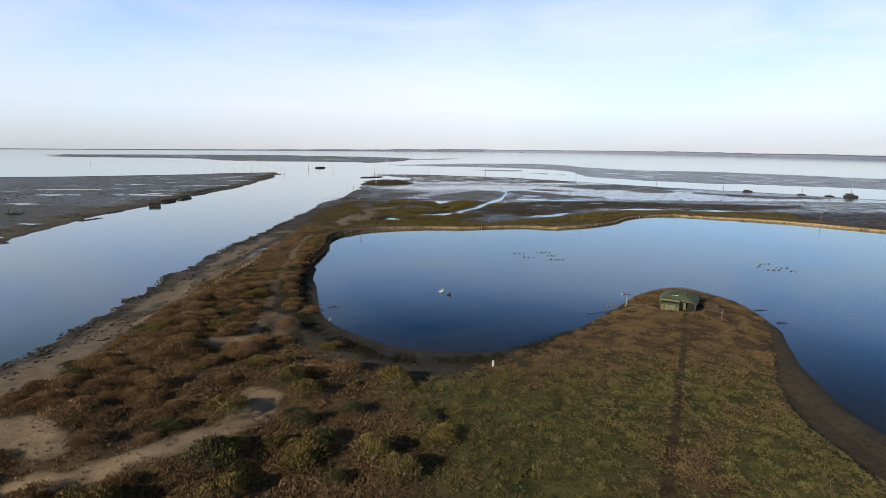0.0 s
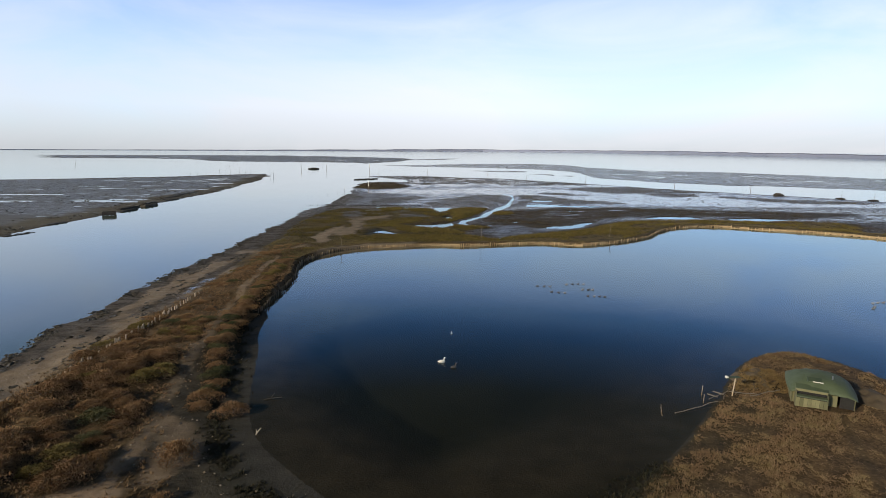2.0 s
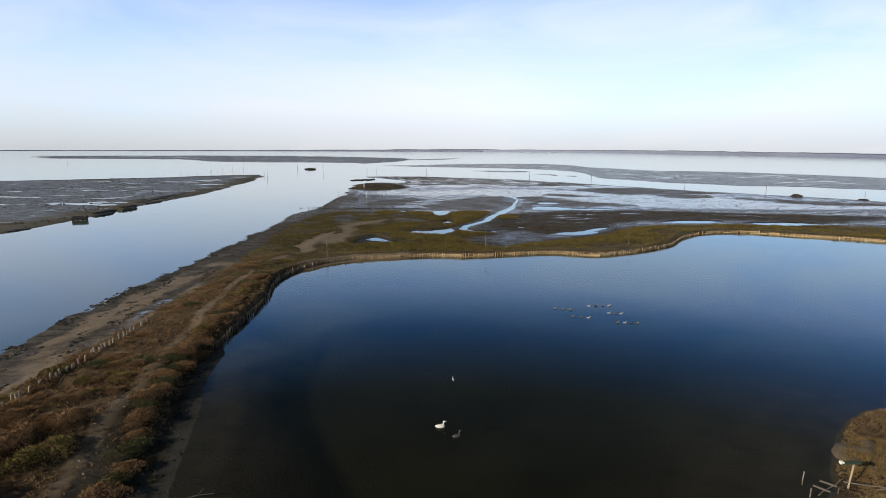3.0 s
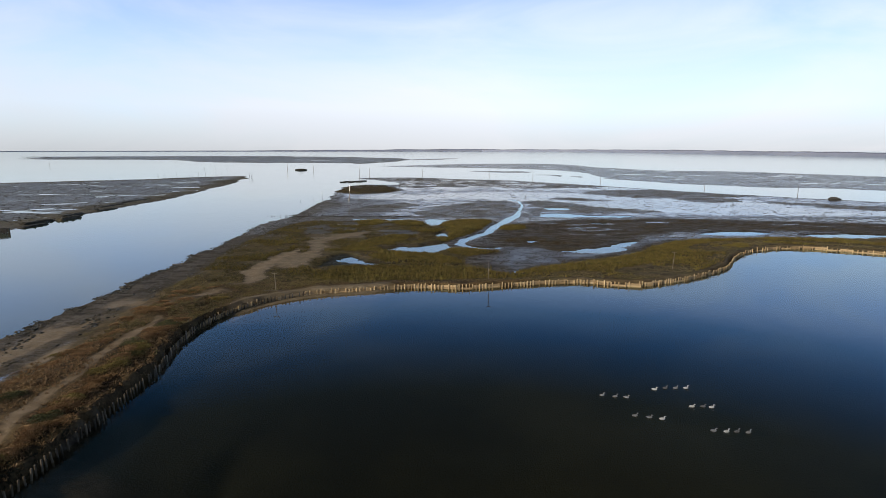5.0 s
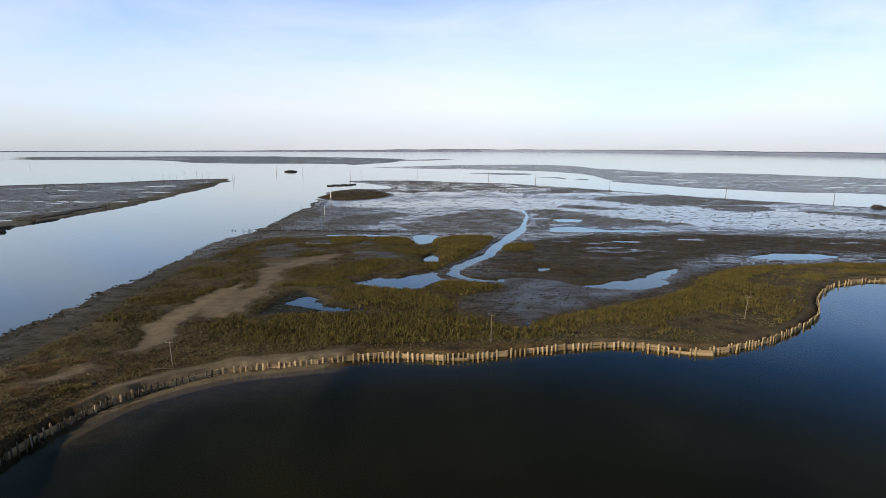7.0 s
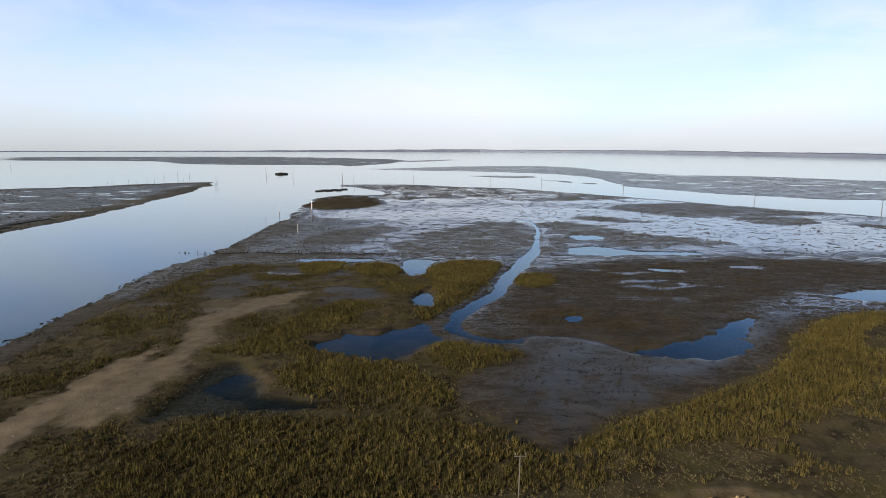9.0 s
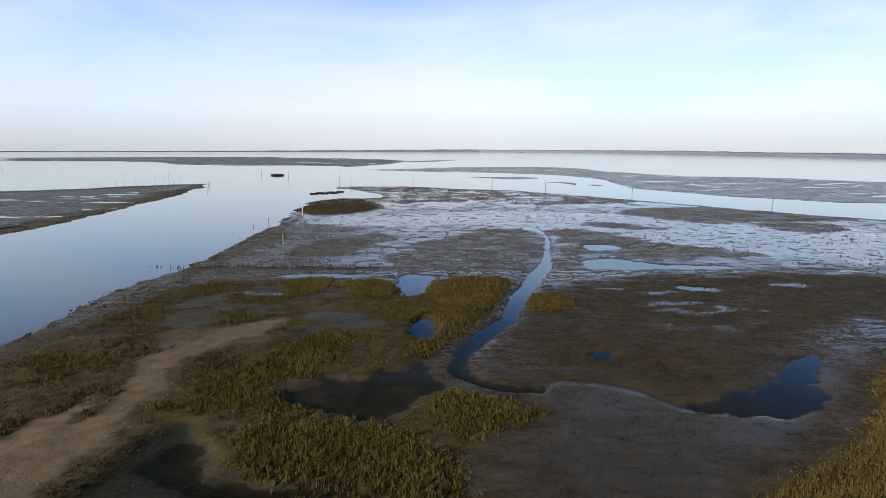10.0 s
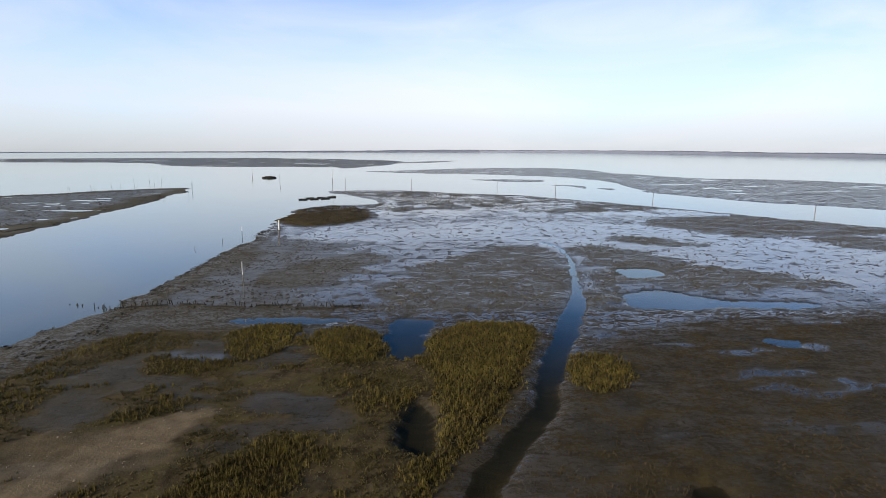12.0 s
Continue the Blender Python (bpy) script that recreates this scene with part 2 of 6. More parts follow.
def smooth_line(points, closed=True, steps=4):
    """A soft curve through the points."""
    p = np.array(points, float)
    n = len(p)
    out = []
    for i in range(n if closed else n - 1):
        a, b, c, d = [p[(i + k) % n] if closed else p[min(max(i + k, 0), n - 1)] for k in (-1, 0, 1, 2)]
        for s in range(steps):
            t = s / steps
            out.append(0.5 * (2 * b + (c - a) * t + (2 * a - 5 * b + 4 * c - d) * t * t + (3 * b - a - 3 * c + d) * t ** 3))
    if not closed:
        out.append(p[-1])
    return np.array(out)


def line_distance(x, y, line):
    best = np.full(x.shape, 1e18)
    for a, b in zip(line[:-1], line[1:]):
        d = b - a
        t = np.clip(((x - a[0]) * d[0] + (y - a[1]) * d[1]) / max(d @ d, 1e-9), 0, 1)
        best = np.minimum(best, (x - a[0] - t * d[0]) ** 2 + (y - a[1] - t * d[1]) ** 2)
    return np.sqrt(best)


def inside_by(x, y, points, steps=4):
    """Metres inside (positive) or outside (negative) of a soft closed outline; far from it only roughly."""
    line = smooth_line(points, True, steps)
    line = np.vstack([line, line[:1]])
    lo, hi = line.min(0) - 14, line.max(0) + 14
    res = np.full(x.shape, -14.0)
    m = (x > lo[0]) & (x < hi[0]) & (y > lo[1]) & (y < hi[1])
    px, py = x[m], y[m]
    odd = np.zeros(px.shape, bool)
    for a, b in zip(line[:-1], line[1:]):
        if a[1] != b[1]:
            odd ^= ((a[1] > py) != (b[1] > py)) & (px < (b[0] - a[0]) * (py - a[1]) / (b[1] - a[1]) + a[0])
    d = line_distance(px, py, line)
    res[m] = np.where(odd, d, -d)
    return res


# outlines in plan, metres
MAIN = [(-34, -80), (-33.8, 0.5), (-34.4, 33.2), (-34.5, 45), (-35.2, 55.3), (-36.2, 64), (-37, 80), (-36.8, 100), (-36.6, 116.2), (-37, 128), (-36.9, 139.6), (-38.2, 158), (-38.6, 166), (-36.9, 172), (-36, 178),
        (-35.3, 190.8), (-36.2, 208), (-36.3, 227), (-40.6, 264), (-41.1, 283.3), (-33, 295.5), (-20.7, 301.4), (-20.8, 313.8), (-32.3, 332), (-46, 353.5), (-44, 360.8), (-20.2, 366), (7.6, 348.1), (30, 338.8), (49.1, 320.5), (72.1, 292.1),
        (93.8, 262), (113, 239), (128.2, 225), (140.4, 211), (149, 198.5), (204.6, 150), (324, 61), (330, -80)]
LEFT_FLAT = [(-77.8, 85.2), (-79.3, 92.2), (-82.5, 111.4), (-85.3, 128), (-85.1, 151.4), (-88.4, 192.7), (-88.1, 227), (-91.7, 254.6), (-94.1, 277.7), (-99.9, 313.6), (-113.5, 372.5),
             (-131.8, 376.5), (-152.9, 357.1), (-173, 336.6), (-243.2, 296.1), (-380, 250), (-600, 60), (-201.6, 67.8), (-105.8, 74)]
FAR_ISLAND = [(-747, 1011), (-656, 923), (-545, 915), (-473, 910), (-388, 844), (-292, 734), (-216, 710), (-122, 701), (-100, 666), (-82, 690), (-58, 788), (-50, 921), (-75, 1050), (-159, 1180), (-277, 1300), (-467, 1410), (-641, 1374), (-794, 1300), (-898, 1255), (-812, 1102)]
RIGHT_FLAT = [(-59, 582), (3, 538), (34, 526), (76, 497), (91, 465), (100, 422), (92, 356), (106, 324), (117, 305), (124, 295), (140, 283), (158, 278), (169, 272), (184, 259), (300, 185), (520, 215), (420, 300),
              (330, 335), (275, 356), (263, 390), (243, 417), (223, 445), (195, 468), (168, 477), (153, 529), (138, 579), (133, 652), (107, 678), (44, 671), (4, 644), (-32, 608)]
ISLETS = [[(20, 454), (29, 445), (39, 433), (52, 429), (62, 433), (63, 451), (46, 460), (30, 459)], [(58, 399), (67, 393), (71, 376), (75, 390), (69, 402)], [(77, 378), (82, 366), (85, 378)], [(-66, 878), (-16, 901), (22, 999), (24, 1055), (-28, 996)]]
POND = [(-19.7, 84.5), (-19.3, 73.7), (-18.9, 64.6), (-16.9, 57.4), (-15.2, 49.6), (-12.9, 43.7), (-8.8, 38.9), (-4.4, 35.7), (0.8, 34.9), (6.1, 37.2), (12.3, 42.8), (18, 49.4),
        (23.6, 56.5), (29.2, 59.1), (32.8, 53.4), (32, 44), (29.6, 38), (27.9, 33.1), (26.6, 27.4), (26.8, 21), (28.4, 10), (29.5, 0.8), (36, -50), (140, -50), (138.3, 60.5), (107.1, 92.5),
        (92.2, 110.8), (79.8, 124.8), (67.6, 131.4), (58.9, 135.5), (50.7, 133.1), (44.4, 127.2), (39.5, 120.2), (32.3, 114.4), (26.6, 111.5), (22.8, 110.6), (17.9, 112.2), (13.1, 111.7),
        (9.2, 110.7), (3.3, 109.3), (-2.5, 109.7), (-8.4, 108), (-13.4, 106.5), (-17.3, 103.6), (-19.7, 100.2), (-21, 95.3), (-20.8, 90.4)]
LAND = [(-28.5, -80), (-28.6, 30), (-29.5, 44.9), (-30.1, 60.5), (-29.7, 78.6), (-30.2, 92.4), (-31.2, 105.2), (-25.3, 111.1), (-14.4, 112.9), (0.4, 115.2), (10.1, 116.1),
        (24.7, 117.9), (32.4, 120.3), (37.3, 126.4), (43.5, 136), (53.9, 141.5), (63.7, 140.3), (80.8, 132.8), (97.3, 117.9), (158, 60.6), (160, -80)]
MARSH = [(-30.6, 92.4), (-31.4, 116.1), (-33.4, 140.6), (-32.3, 158.6), (-28.9, 168.2), (-20.7, 169.2), (-12.6, 170.2), (-3.5, 167.2), (0, 163.7), (4.5, 171.2), (11.6, 170.2),
         (10.1, 161.7), (7.2, 152.6), (3.2, 145.6), (1.3, 139.4), (3.9, 134.2), (8.9, 132.5), (9, 130.9), (4.6, 127.8), (3.7, 123.7), (6.7, 120.6), (9.6, 117.1), (12.3, 119.6),
         (15, 121.5), (21.8, 125), (29.6, 130.2), (40.8, 141.4), (52.2, 144.8), (67.4, 145.4), (95.4, 139.5), (59.1, 110), (0.4, 104.9), (-25.2, 95.3)]
OLIVE = [(8.7, 146.6), (13.7, 159.6), (20.7, 166.7), (33.7, 171.7), (56.8, 173.7), (75.1, 168.7), (109.5, 160.8), (87, 149.9), (62.8, 155.5), (45.8, 151.6), (33.8, 143.5), (26.8, 137.8), (20.8, 133.5), (14.8, 137.3)]
EAST_MUD = [(10.1, 172.7), (15.6, 170.7), (30.7, 176.7), (42.8, 174.7), (58.8, 177.7), (77.7, 170.3), (149.6, 151.3), (187.9, 80.6), (109.2, 105.6), (67.4, 144.9), (40.8, 141.4), (19.8, 123.5), (9.1, 117.6), (2.2, 123.7), (3.7, 140.5)]
SLICK = [(23.5, 214.9), (35.6, 206.9), (49.7, 190.8), (65.8, 183.8), (87, 179.7), (131, 178.3), (169.5, 151.2), (180, 176.8), (118.2, 198.7), (91.7, 226.9), (65.2, 240.5), (39.3, 251.3), (13.2, 254), (-7, 242.2),
         (-23.3, 245.7), (-27.1, 227), (-8.9, 222.9), (11.3, 227)]
SPECKS = [[(-6.6, 182.8), (-3.6, 192.8), (2.4, 203.9), (10.4, 216.9), (19.4, 217.9), (22, 208.9), (21.6, 192.8), (16.6, 179.7), (9.6, 176.7), (0.5, 173.7), (-5.6, 175.7)],
          [(26, 214.9), (32.5, 218.9), (39.6, 211.9), (46.7, 200.8), (56.8, 189.8), (49.8, 185.3), (40.7, 184.8), (33.7, 186.8), (26.6, 188.8), (21.1, 178.7), (22.1, 183.8), (25.6, 196.8)],
          [(-44.9, 353.5), (-20.2, 365), (8.6, 353.2), (32, 335.7), (54.2, 314.2), (75.1, 288.9), (66.2, 281.1), (57.2, 277.3), (35.2, 273.8), (16.1, 277.5), (-1.2, 284.2), (-12.3, 276.3), (-21.6, 287.9), (-25, 317.1)],
          [(-22.9, 191.8), (-18.9, 202.9), (-13.9, 209.9), (-8.8, 207.9), (-9.7, 195.8), (-15.8, 187.8)], [(56.2, 254.9), (75.1, 266.6), (94.8, 266), (114.3, 245.4), (100.6, 233.6), (76.7, 228.9), (62.6, 231), (56.3, 240.7)],
          [(35.5, 225.9), (44.5, 230.5), (53.6, 218.9), (43.6, 217.4)], [(75.7, 225.9), (85.7, 230.9), (97.7, 222.9), (85.7, 212.9), (77.7, 216.9)], [(99.6, 215.7), (114.4, 207), (140.8, 192.2), (113.9, 190.5)],
          [(-34, 190.8), (-29, 200.9), (-31.1, 214.9), (-34.1, 214.9)]]
POOLS = [[(-8.2, 134.3), (-6.1, 137.4), (-3.2, 138), (0.8, 140.5), (1.7, 136.1), (0.9, 133.2), (-1.1, 130.8), (-4.2, 131.6), (-6.5, 132.4)],
         [(-13.7, 124.7), (-13.6, 127.6), (-12.4, 128.2), (-9.9, 124.5), (-2.7, 123.3), (-2.9, 122.7), (-10.1, 122.7)],
         [(20.2, 133.6), (24.2, 135.2), (27.9, 137.1), (31, 140.2), (34.5, 142.8), (34, 140.6), (31.2, 136.5), (29.2, 133.6), (24.3, 131.4), (20.8, 132)],
         [(49.6, 150.4), (57.3, 154.5), (64.4, 153), (60.7, 149.3)], [(69.4, 149.9), (80.4, 151.1), (85.2, 148), (72.9, 146)],
         [(29.4, 197.3), (34.1, 197.8), (33.7, 193.3), (29.6, 192.6)], [(24.7, 178.7), (26, 182.8), (30.2, 185), (33.7, 182.3), (38.7, 179.7), (45.8, 179.3), (44.8, 177.7), (35.7, 177.5), (28.7, 177)],
         [(33.2, 165.9), (34.4, 166.9), (36.2, 165.7), (35.8, 164.3), (33.8, 164.6)], [(-2.9, 164.2), (-2.1, 161.7), (-0.5, 161.3), (0.4, 163.7), (0.1, 167.7), (1.9, 171.7), (-1.5, 173.1), (-3.1, 168.7)], [(-0.2, 151.6), (1.1, 153.6), (1.8, 147.6), (0.2, 146.8)],
         [(15.8, 142.6), (17.2, 142.9), (17.7, 141.4), (16, 141.3)], [(-20.8, 172.7), (-12.7, 173.4), (-7.6, 172.7), (-12.6, 171.7)]]
HOLLOW = [(-13.8, 130.6), (-12.2, 128.3), (-10.9, 125.9), (-8.2, 124), (-2.2, 123.6), (-2.1, 122.8), (-6, 122), (-10, 121.3), (-14, 121), (-16.1, 119.8), (-16.8, 122.2), (-16, 125), (-15.6, 129.3)]
CREEK = smooth_line([(22, 223.4), (24.3, 217.5), (24, 208), (23, 200.3), (20.7, 189), (19, 181), (15.9, 172), (13.2, 164), (11.1, 157.8), (9.8, 153), (8, 149.5), (6, 146), (4.5, 142.4), (4, 138.9), (6.3, 136.6), (9.7, 135.6)], False, 6)
LINK = smooth_line([(4.2, 139), (5.4, 136.9), (7.3, 135.4), (9.4, 135.8), (11.6, 137.3), (14.1, 136.8), (17.2, 135.2), (19.2, 132.9), (21.3, 132.5)], False, 4)
MUD_SE = [(4.9, 144.1), (9.8, 138.8), (14.3, 138.3), (17.8, 136.8), (20.3, 134), (29.8, 140.4), (43.8, 148.6), (39.8, 141.4), (30.6, 132.9), (23.7, 127.1), (15, 121.3), (11.1, 117.6), (8.7, 120.6), (6.5, 123.7), (7, 127.8), (9.5, 131.4), (8.5, 134.1)]
DITCH = smooth_line([(9.7, 135.6), (11.1, 132.5), (11.3, 127.7), (11, 122.6), (10.6, 117.6)], False, 4)
SANDS = [[(-13.4, 28.7), (-10.4, 27.9), (-10, 25.5), (-11.2, 22.3), (-13.6, 20), (-16.3, 17.8), (-19.2, 16), (-22, 15.5), (-22.2, 17.4), (-19.6, 18.2), (-16.6, 20), (-14.2, 22), (-13.4, 25.1)],
         [(-20.7, 36.9), (-17.3, 39.5), (-14.2, 39.5), (-13.7, 43.9), (-17.9, 47.5), (-16.3, 43.4), (-15.2, 37.4), (-18.2, 35.4)],
         [(-13.3, 42.9), (-9.7, 40.4), (-6.2, 37.9), (-6.6, 33.4), (-8.7, 32.2), (-11.2, 35.9)],
         [(-26.5, 24), (-23, 23.9), (-20.6, 21.2), (-20.4, 19.8), (-23.8, 19.4), (-27, 19.5)],
         [(-23.0, 109.3), (-22.8, 112.0), (-24.4, 116.2), (-24.3, 119.9), (-24.0, 124.4), (-23.2, 129.8), (-22.3, 132.3), (-21.7, 129.4), (-22.4, 125.4), (-22.4, 120.9), (-22.6, 117.1), (-21.7, 114.4), (-21.7, 113.1), (-21.8, 110.8)],
         [(-24.6, 124.1), (-23.3, 126.7), (-22.2, 129.8), (-20.1, 132.8), (-22.6, 140.5), (-20.6, 145.4), (-16.2, 151.5), (-13.2, 149.8), (-17.1, 143.7), (-18.9, 139), (-17.6, 133.9), (-17.3, 129.8), (-17.7, 125.6), (-18, 121.6), (-18.6, 118.9), (-21.5, 119.5)],
         [(-24.9, 147.6), (-23.3, 148.3), (-20.6, 149), (-16.9, 149), (-13.7, 147.6), (-12.5, 146.3), (-13.6, 144.5), (-15.8, 143), (-18.7, 142), (-23, 143.5)],
         [(-25.8, 102.9), (-25.5, 104.3), (-24.7, 105.1), (-24.1, 106.4), (-23.6, 105.6), (-24.1, 104.3), (-24.8, 103.3)]]
HUMP = [(-40.9, 257.4), (-40.5, 274), (-37.1, 291.5), (-25.8, 292.2), (-17.4, 267.1), (-20.3, 253.8), (-30.5, 246.9)]
TRACK = smooth_line([(-16.2, 37.9), (-17.7, 46), (-18.9, 51.2), (-20.7, 61.5), (-22.7, 71.7), (-24.1, 84.5), (-25.2, 96.3)], False, 4)
RUT = smooth_line([(6.5, 8), (8.9, 13.2), (10.7, 17.2), (12.4, 20.7), (14.5, 25.1), (16.8, 30.1), (20, 36.8), (23.7, 45), (25, 47.6)], False, 4)
def lie(x, y):
    """Height and kind of the ground at places in plan."""
    far = np.hypot(x, y - 90)
    w = 0.5 + np.clip(far - 120, 0, 900) * 0.02
    s = 2.2 + np.clip(far - 120, 0, 900) * 0.05
    wx = x + w * 2 * (fbm(x / s, y / s, 3) - 0.5) + 0.25 * (vnoise(x * 2.1, y * 2.1, 5) - 0.5)
    wy = y + w * 2 * (fbm(x / s, y / s, 11) - 0.5) + 0.25 * (vnoise(x * 2.1, y * 2.1, 6) - 0.5)
    main, pond = inside_by(wx + 2.6 * (fbm(x / 5, y / 2.6, 13) - 0.5) * (x < -25), wy, MAIN), inside_by(x + 0.25 * (wx - x), y + 0.25 * (wy - y), POND)
    land, marsh = inside_by(wx, wy, LAND), inside_by(wx, wy, MARSH)
    olive, east, slick = inside_by(wx, wy, OLIVE), inside_by(wx, wy, EAST_MUD), inside_by(wx, wy, SLICK)
    flats = np.maximum(inside_by(wx, wy, LEFT_FLAT), np.maximum(inside_by(wx, wy, FAR_ISLAND), inside_by(wx, wy, RIGHT_FLAT)))
    for q in ISLETS:
        flats = np.maximum(flats, inside_by(x + 0.3 * (wx - x), y + 0.3 * (wy - y), q))
    # mud flats, with hollows that hold water
    hollow = fbm(x / 26, y / 11, 21, 5) - 0.5
    pock = fbm(x / 3.2, y / 1.7, 31, 4) - 0.5
    h = np.interp(main, [-10, -2, 0, 3, 8], [-0.8, -0.3, 0.0, 0.09, 0.07])
    mud = ramp(main, 1, 5)
    speck = np.full(x.shape, -14.0)
    for q in SPECKS:
        speck = np.maximum(speck, inside_by(wx, wy, q))
    speck = ramp(speck + 6 * (fbm(x / 7, y / 3.5, 58) - 0.5) + 5 * (fbm(x / 2, y / 1.2, 60) - 0.5), -2.0, 2.0)
    open_mud = mud * ramp(y, 172, 180)
    h = h + mud * (0.10 * hollow + 0.05 * pock) - 0.03 * ramp(slick, -6, 8) * mud + open_mud * speck * (0.03 + 0.13 * pock) - 0.16 * open_mud * ramp(y, 270, 285) * (fbm(x / 6, y / 4, 76) - 0.42)
    h = np.maximum(h, np.where(flats > -12, np.interp(flats, [-10, -2, 0, 3, 9], [-0.8, -0.3, 0.0, 0.09, 0.07]) + ramp(flats, 0, 4) * (0.10 * hollow + (0.34 - 0.10 * (x < -60) * (y < 450)) * (fbm(x / 17, y / 3.6, 23, 5) - 0.5) + 0.26 * pock), -1))
    h = np.maximum(h, ramp(inside_by(wx, wy, HUMP) + 6 * (fbm(x / 4, y / 4, 79) - 0.5), -3, 4) * (1.25 + 0.5 * fbm(x / 2, y / 2, 80)) - 0.95)
    h = h + ramp(east, -2, 4) * (0.10 + 0.02 * hollow)
    # marsh and higher ground
    h = np.maximum(h, ramp(marsh, -1.6, 1.4) * (1.30 + 0.25 * pock) - 1.0)
    dune = ramp(land, -2, 5) * (0.55 + 0.55 * ramp(fbm(x / 8, y / 8, 41), 0.35, 0.7) * ramp(-x, 2, 14) + 0.15 * (fbm(x / 2.5, y / 2.5, 43) - 0.5))
    h = np.where(land > -2, np.maximum(h, dune), h)
    # pools, creek and ditch
    pool = np.full(x.shape, -14.0)
    for q in POOLS:
        pool = np.maximum(pool, inside_by(wx, wy, q))
    pool = pool + 1.9 * (fbm(x / 1.6, y / 1.3, 71, 3) - 0.5) * (pool > -4)
    creek = np.full(x.shape, -14.0)
    m = (x > -5) & (x < 40) & (y > 110) & (y < 245)
    wide = np.interp(y[m], [120, 136.3, 140, 143, 148, 155, 161, 168, 178, 186, 192, 200, 216, 223, 240], [0.1, 0.2, 0.45, 0.65, 0.9, 0.85, 1.0, 1.05, 0.8, 0.42, 0.18, 0.10, 0.05, 0.02, 0.0])
    creek[m] = wide - line_distance(0.6 * wx[m] + 0.4 * x[m], 0.6 * wy[m] + 0.4 * y[m], CREEK)
    flow = np.maximum(pool, creek)
    shoal = ramp(inside_by(wx, wy, POOLS[0]), -2, 1) * ramp(fbm(x / 2.2, y / 1.6, 72), 0.22, 0.5)
    h = h + (-0.20 + 0.165 * shoal - h) * ramp(flow + 0.8 * (fbm(x / 1.1, y / 1.1, 57) - 0.5), -0.8, 0.7)
    h = h - 0.09 * ramp(0.25 - line_distance(0.5 * wx + 0.5 * x, 0.5 * wy + 0.5 * y, DITCH), -0.45, 0.1) * (np.abs(x - 11) < 6) * (y < 140)
    h = h - 0.17 * ramp(0.35 - line_distance(0.5 * wx + 0.5 * x, 0.5 * wy + 0.5 * y, LINK), -0.6, 0.2) * (np.abs(x - 12) < 14) * (np.abs(y - 136) < 9)
    sump = ramp(inside_by(wx, wy, HOLLOW) + 1.2 * (fbm(x / 1.5, y / 1.5, 88) - 0.5), -0.5, 0.9)
    h = h + (0.035 + 0.05 * (fbm(x / 1.2, y / 0.9, 89) - 0.5) - h) * sump * (h > 0.02)
    # pond: shelving on the near side, walled by the revetment on the far side
    walled = ramp(y + 10 * ramp(-x, 8, 14), 78, 86) * ramp(140 - x, 0, 20)
    steep = np.maximum(walled, ramp(y, 50, 62) * ramp(-x, 8, 14))
    shelf = np.interp((pond + 2.0 * (fbm(x / 5, y / 5, 101) - 0.5) * ramp(pond, 2, 5)) * (1 + 0.7 * ramp(y, 38, 70)), [0, 1, 2.4, 4.2, 6, 9, 14], [0.10, 0.06, 0.0, -0.035, -0.11, -0.55, -1.5])
    plunge = np.interp(pond, [0, 0.7, 3, 6, 9, 14], [0.03, -0.16, -0.4, -0.7, -1.0, -1.5])
    shelf = shelf + (plunge - shelf) * ramp(x, 0, 14)
    drop = np.interp(pond, [0, 0.5, 4, 14], [0.0, -0.45, -0.9, -1.6])
    bed = shelf + (drop - shelf) * walled
    ledge = walled * ramp(x, -22, -19) * ramp(y, 93, 99) * ramp(-3 - x, 0, 4)
    bed = np.where(ledge > 0, np.maximum(bed, ledge * (0.10 - 0.10 * pond) + (1 - ledge) * bed), bed)
    out = -pond
    cap = (0.07 + 0.09 * out) * (1 - steep) + steep * (1 - walled) * (0.07 + 0.42 * out) + walled * np.where(out > 0.30, 0.50 + 0.36 * ramp(-x, 11, 18) + 0.03 * out, -0.4)
    h = np.where(pond > 0, np.minimum(h, bed), np.minimum(h, np.where(pond > -13, cap, 9)))
    # kinds
    beach = ramp(main, 1.0, 2.6) * ramp(-x, 27.5, 29.5) * ramp(112 - y, 0, 14)
    spit_beach = ramp(x, 20, 21.5) * ramp(land, 0, 2) * ramp(x - np.interp(y, [0, 10, 18.5, 22.2, 26.3, 30.6, 38.7, 45.1, 52], [22.6, 22.6, 22.3, 21.9, 22.4, 24.0, 28.3, 31.8, 34.0]), -0.15, 0.25) * ramp(60 - y, 0, 8)
    h = h - 0.30 * spit_beach * ramp(h, 0.05, 0.4)
    sand = np.maximum(beach * (0.36 + 0.5 * ramp(fbm(x / 2.2, y / 5.5, 56), 0.34, 0.62)), 0.42 * spit_beach)
    for q in SANDS:
        sand = np.maximum(sand, (0.52 if q[0][1] > 140 else 0.80 if 90 < q[0][1] < 115 else 0.66 if q[0][1] > 90 else 0.55 if q[0][1] > 42 else 0.9) * ramp(inside_by(wx, wy, q) + (0.7 if 90 < q[0][1] < 115 else 0.0) + (2.2 if q[0][1] > 90 else 1.5) * (fbm((x + y) / 2.0, (y - x) / 5.0, 55) - 0.5) + (1.5 if q[0][1] > 90 else 0.0) * (fbm(x / 0.8, y / 0.8, 69) - 0.5), -1.0, 0.9))
    track = ramp(0.5 - line_distance(wx, wy, TRACK), -0.5, 0.3) * (y < 100)
    rut = ramp(0.22 - line_distance(0.2 * wx + 0.8 * x, 0.2 * wy + 0.8 * y, RUT), -0.2, 0.15)
    sand = np.maximum(np.maximum(sand, 0.8 * track), ledge * ramp(2.2 - np.abs(pond), 0, 1))
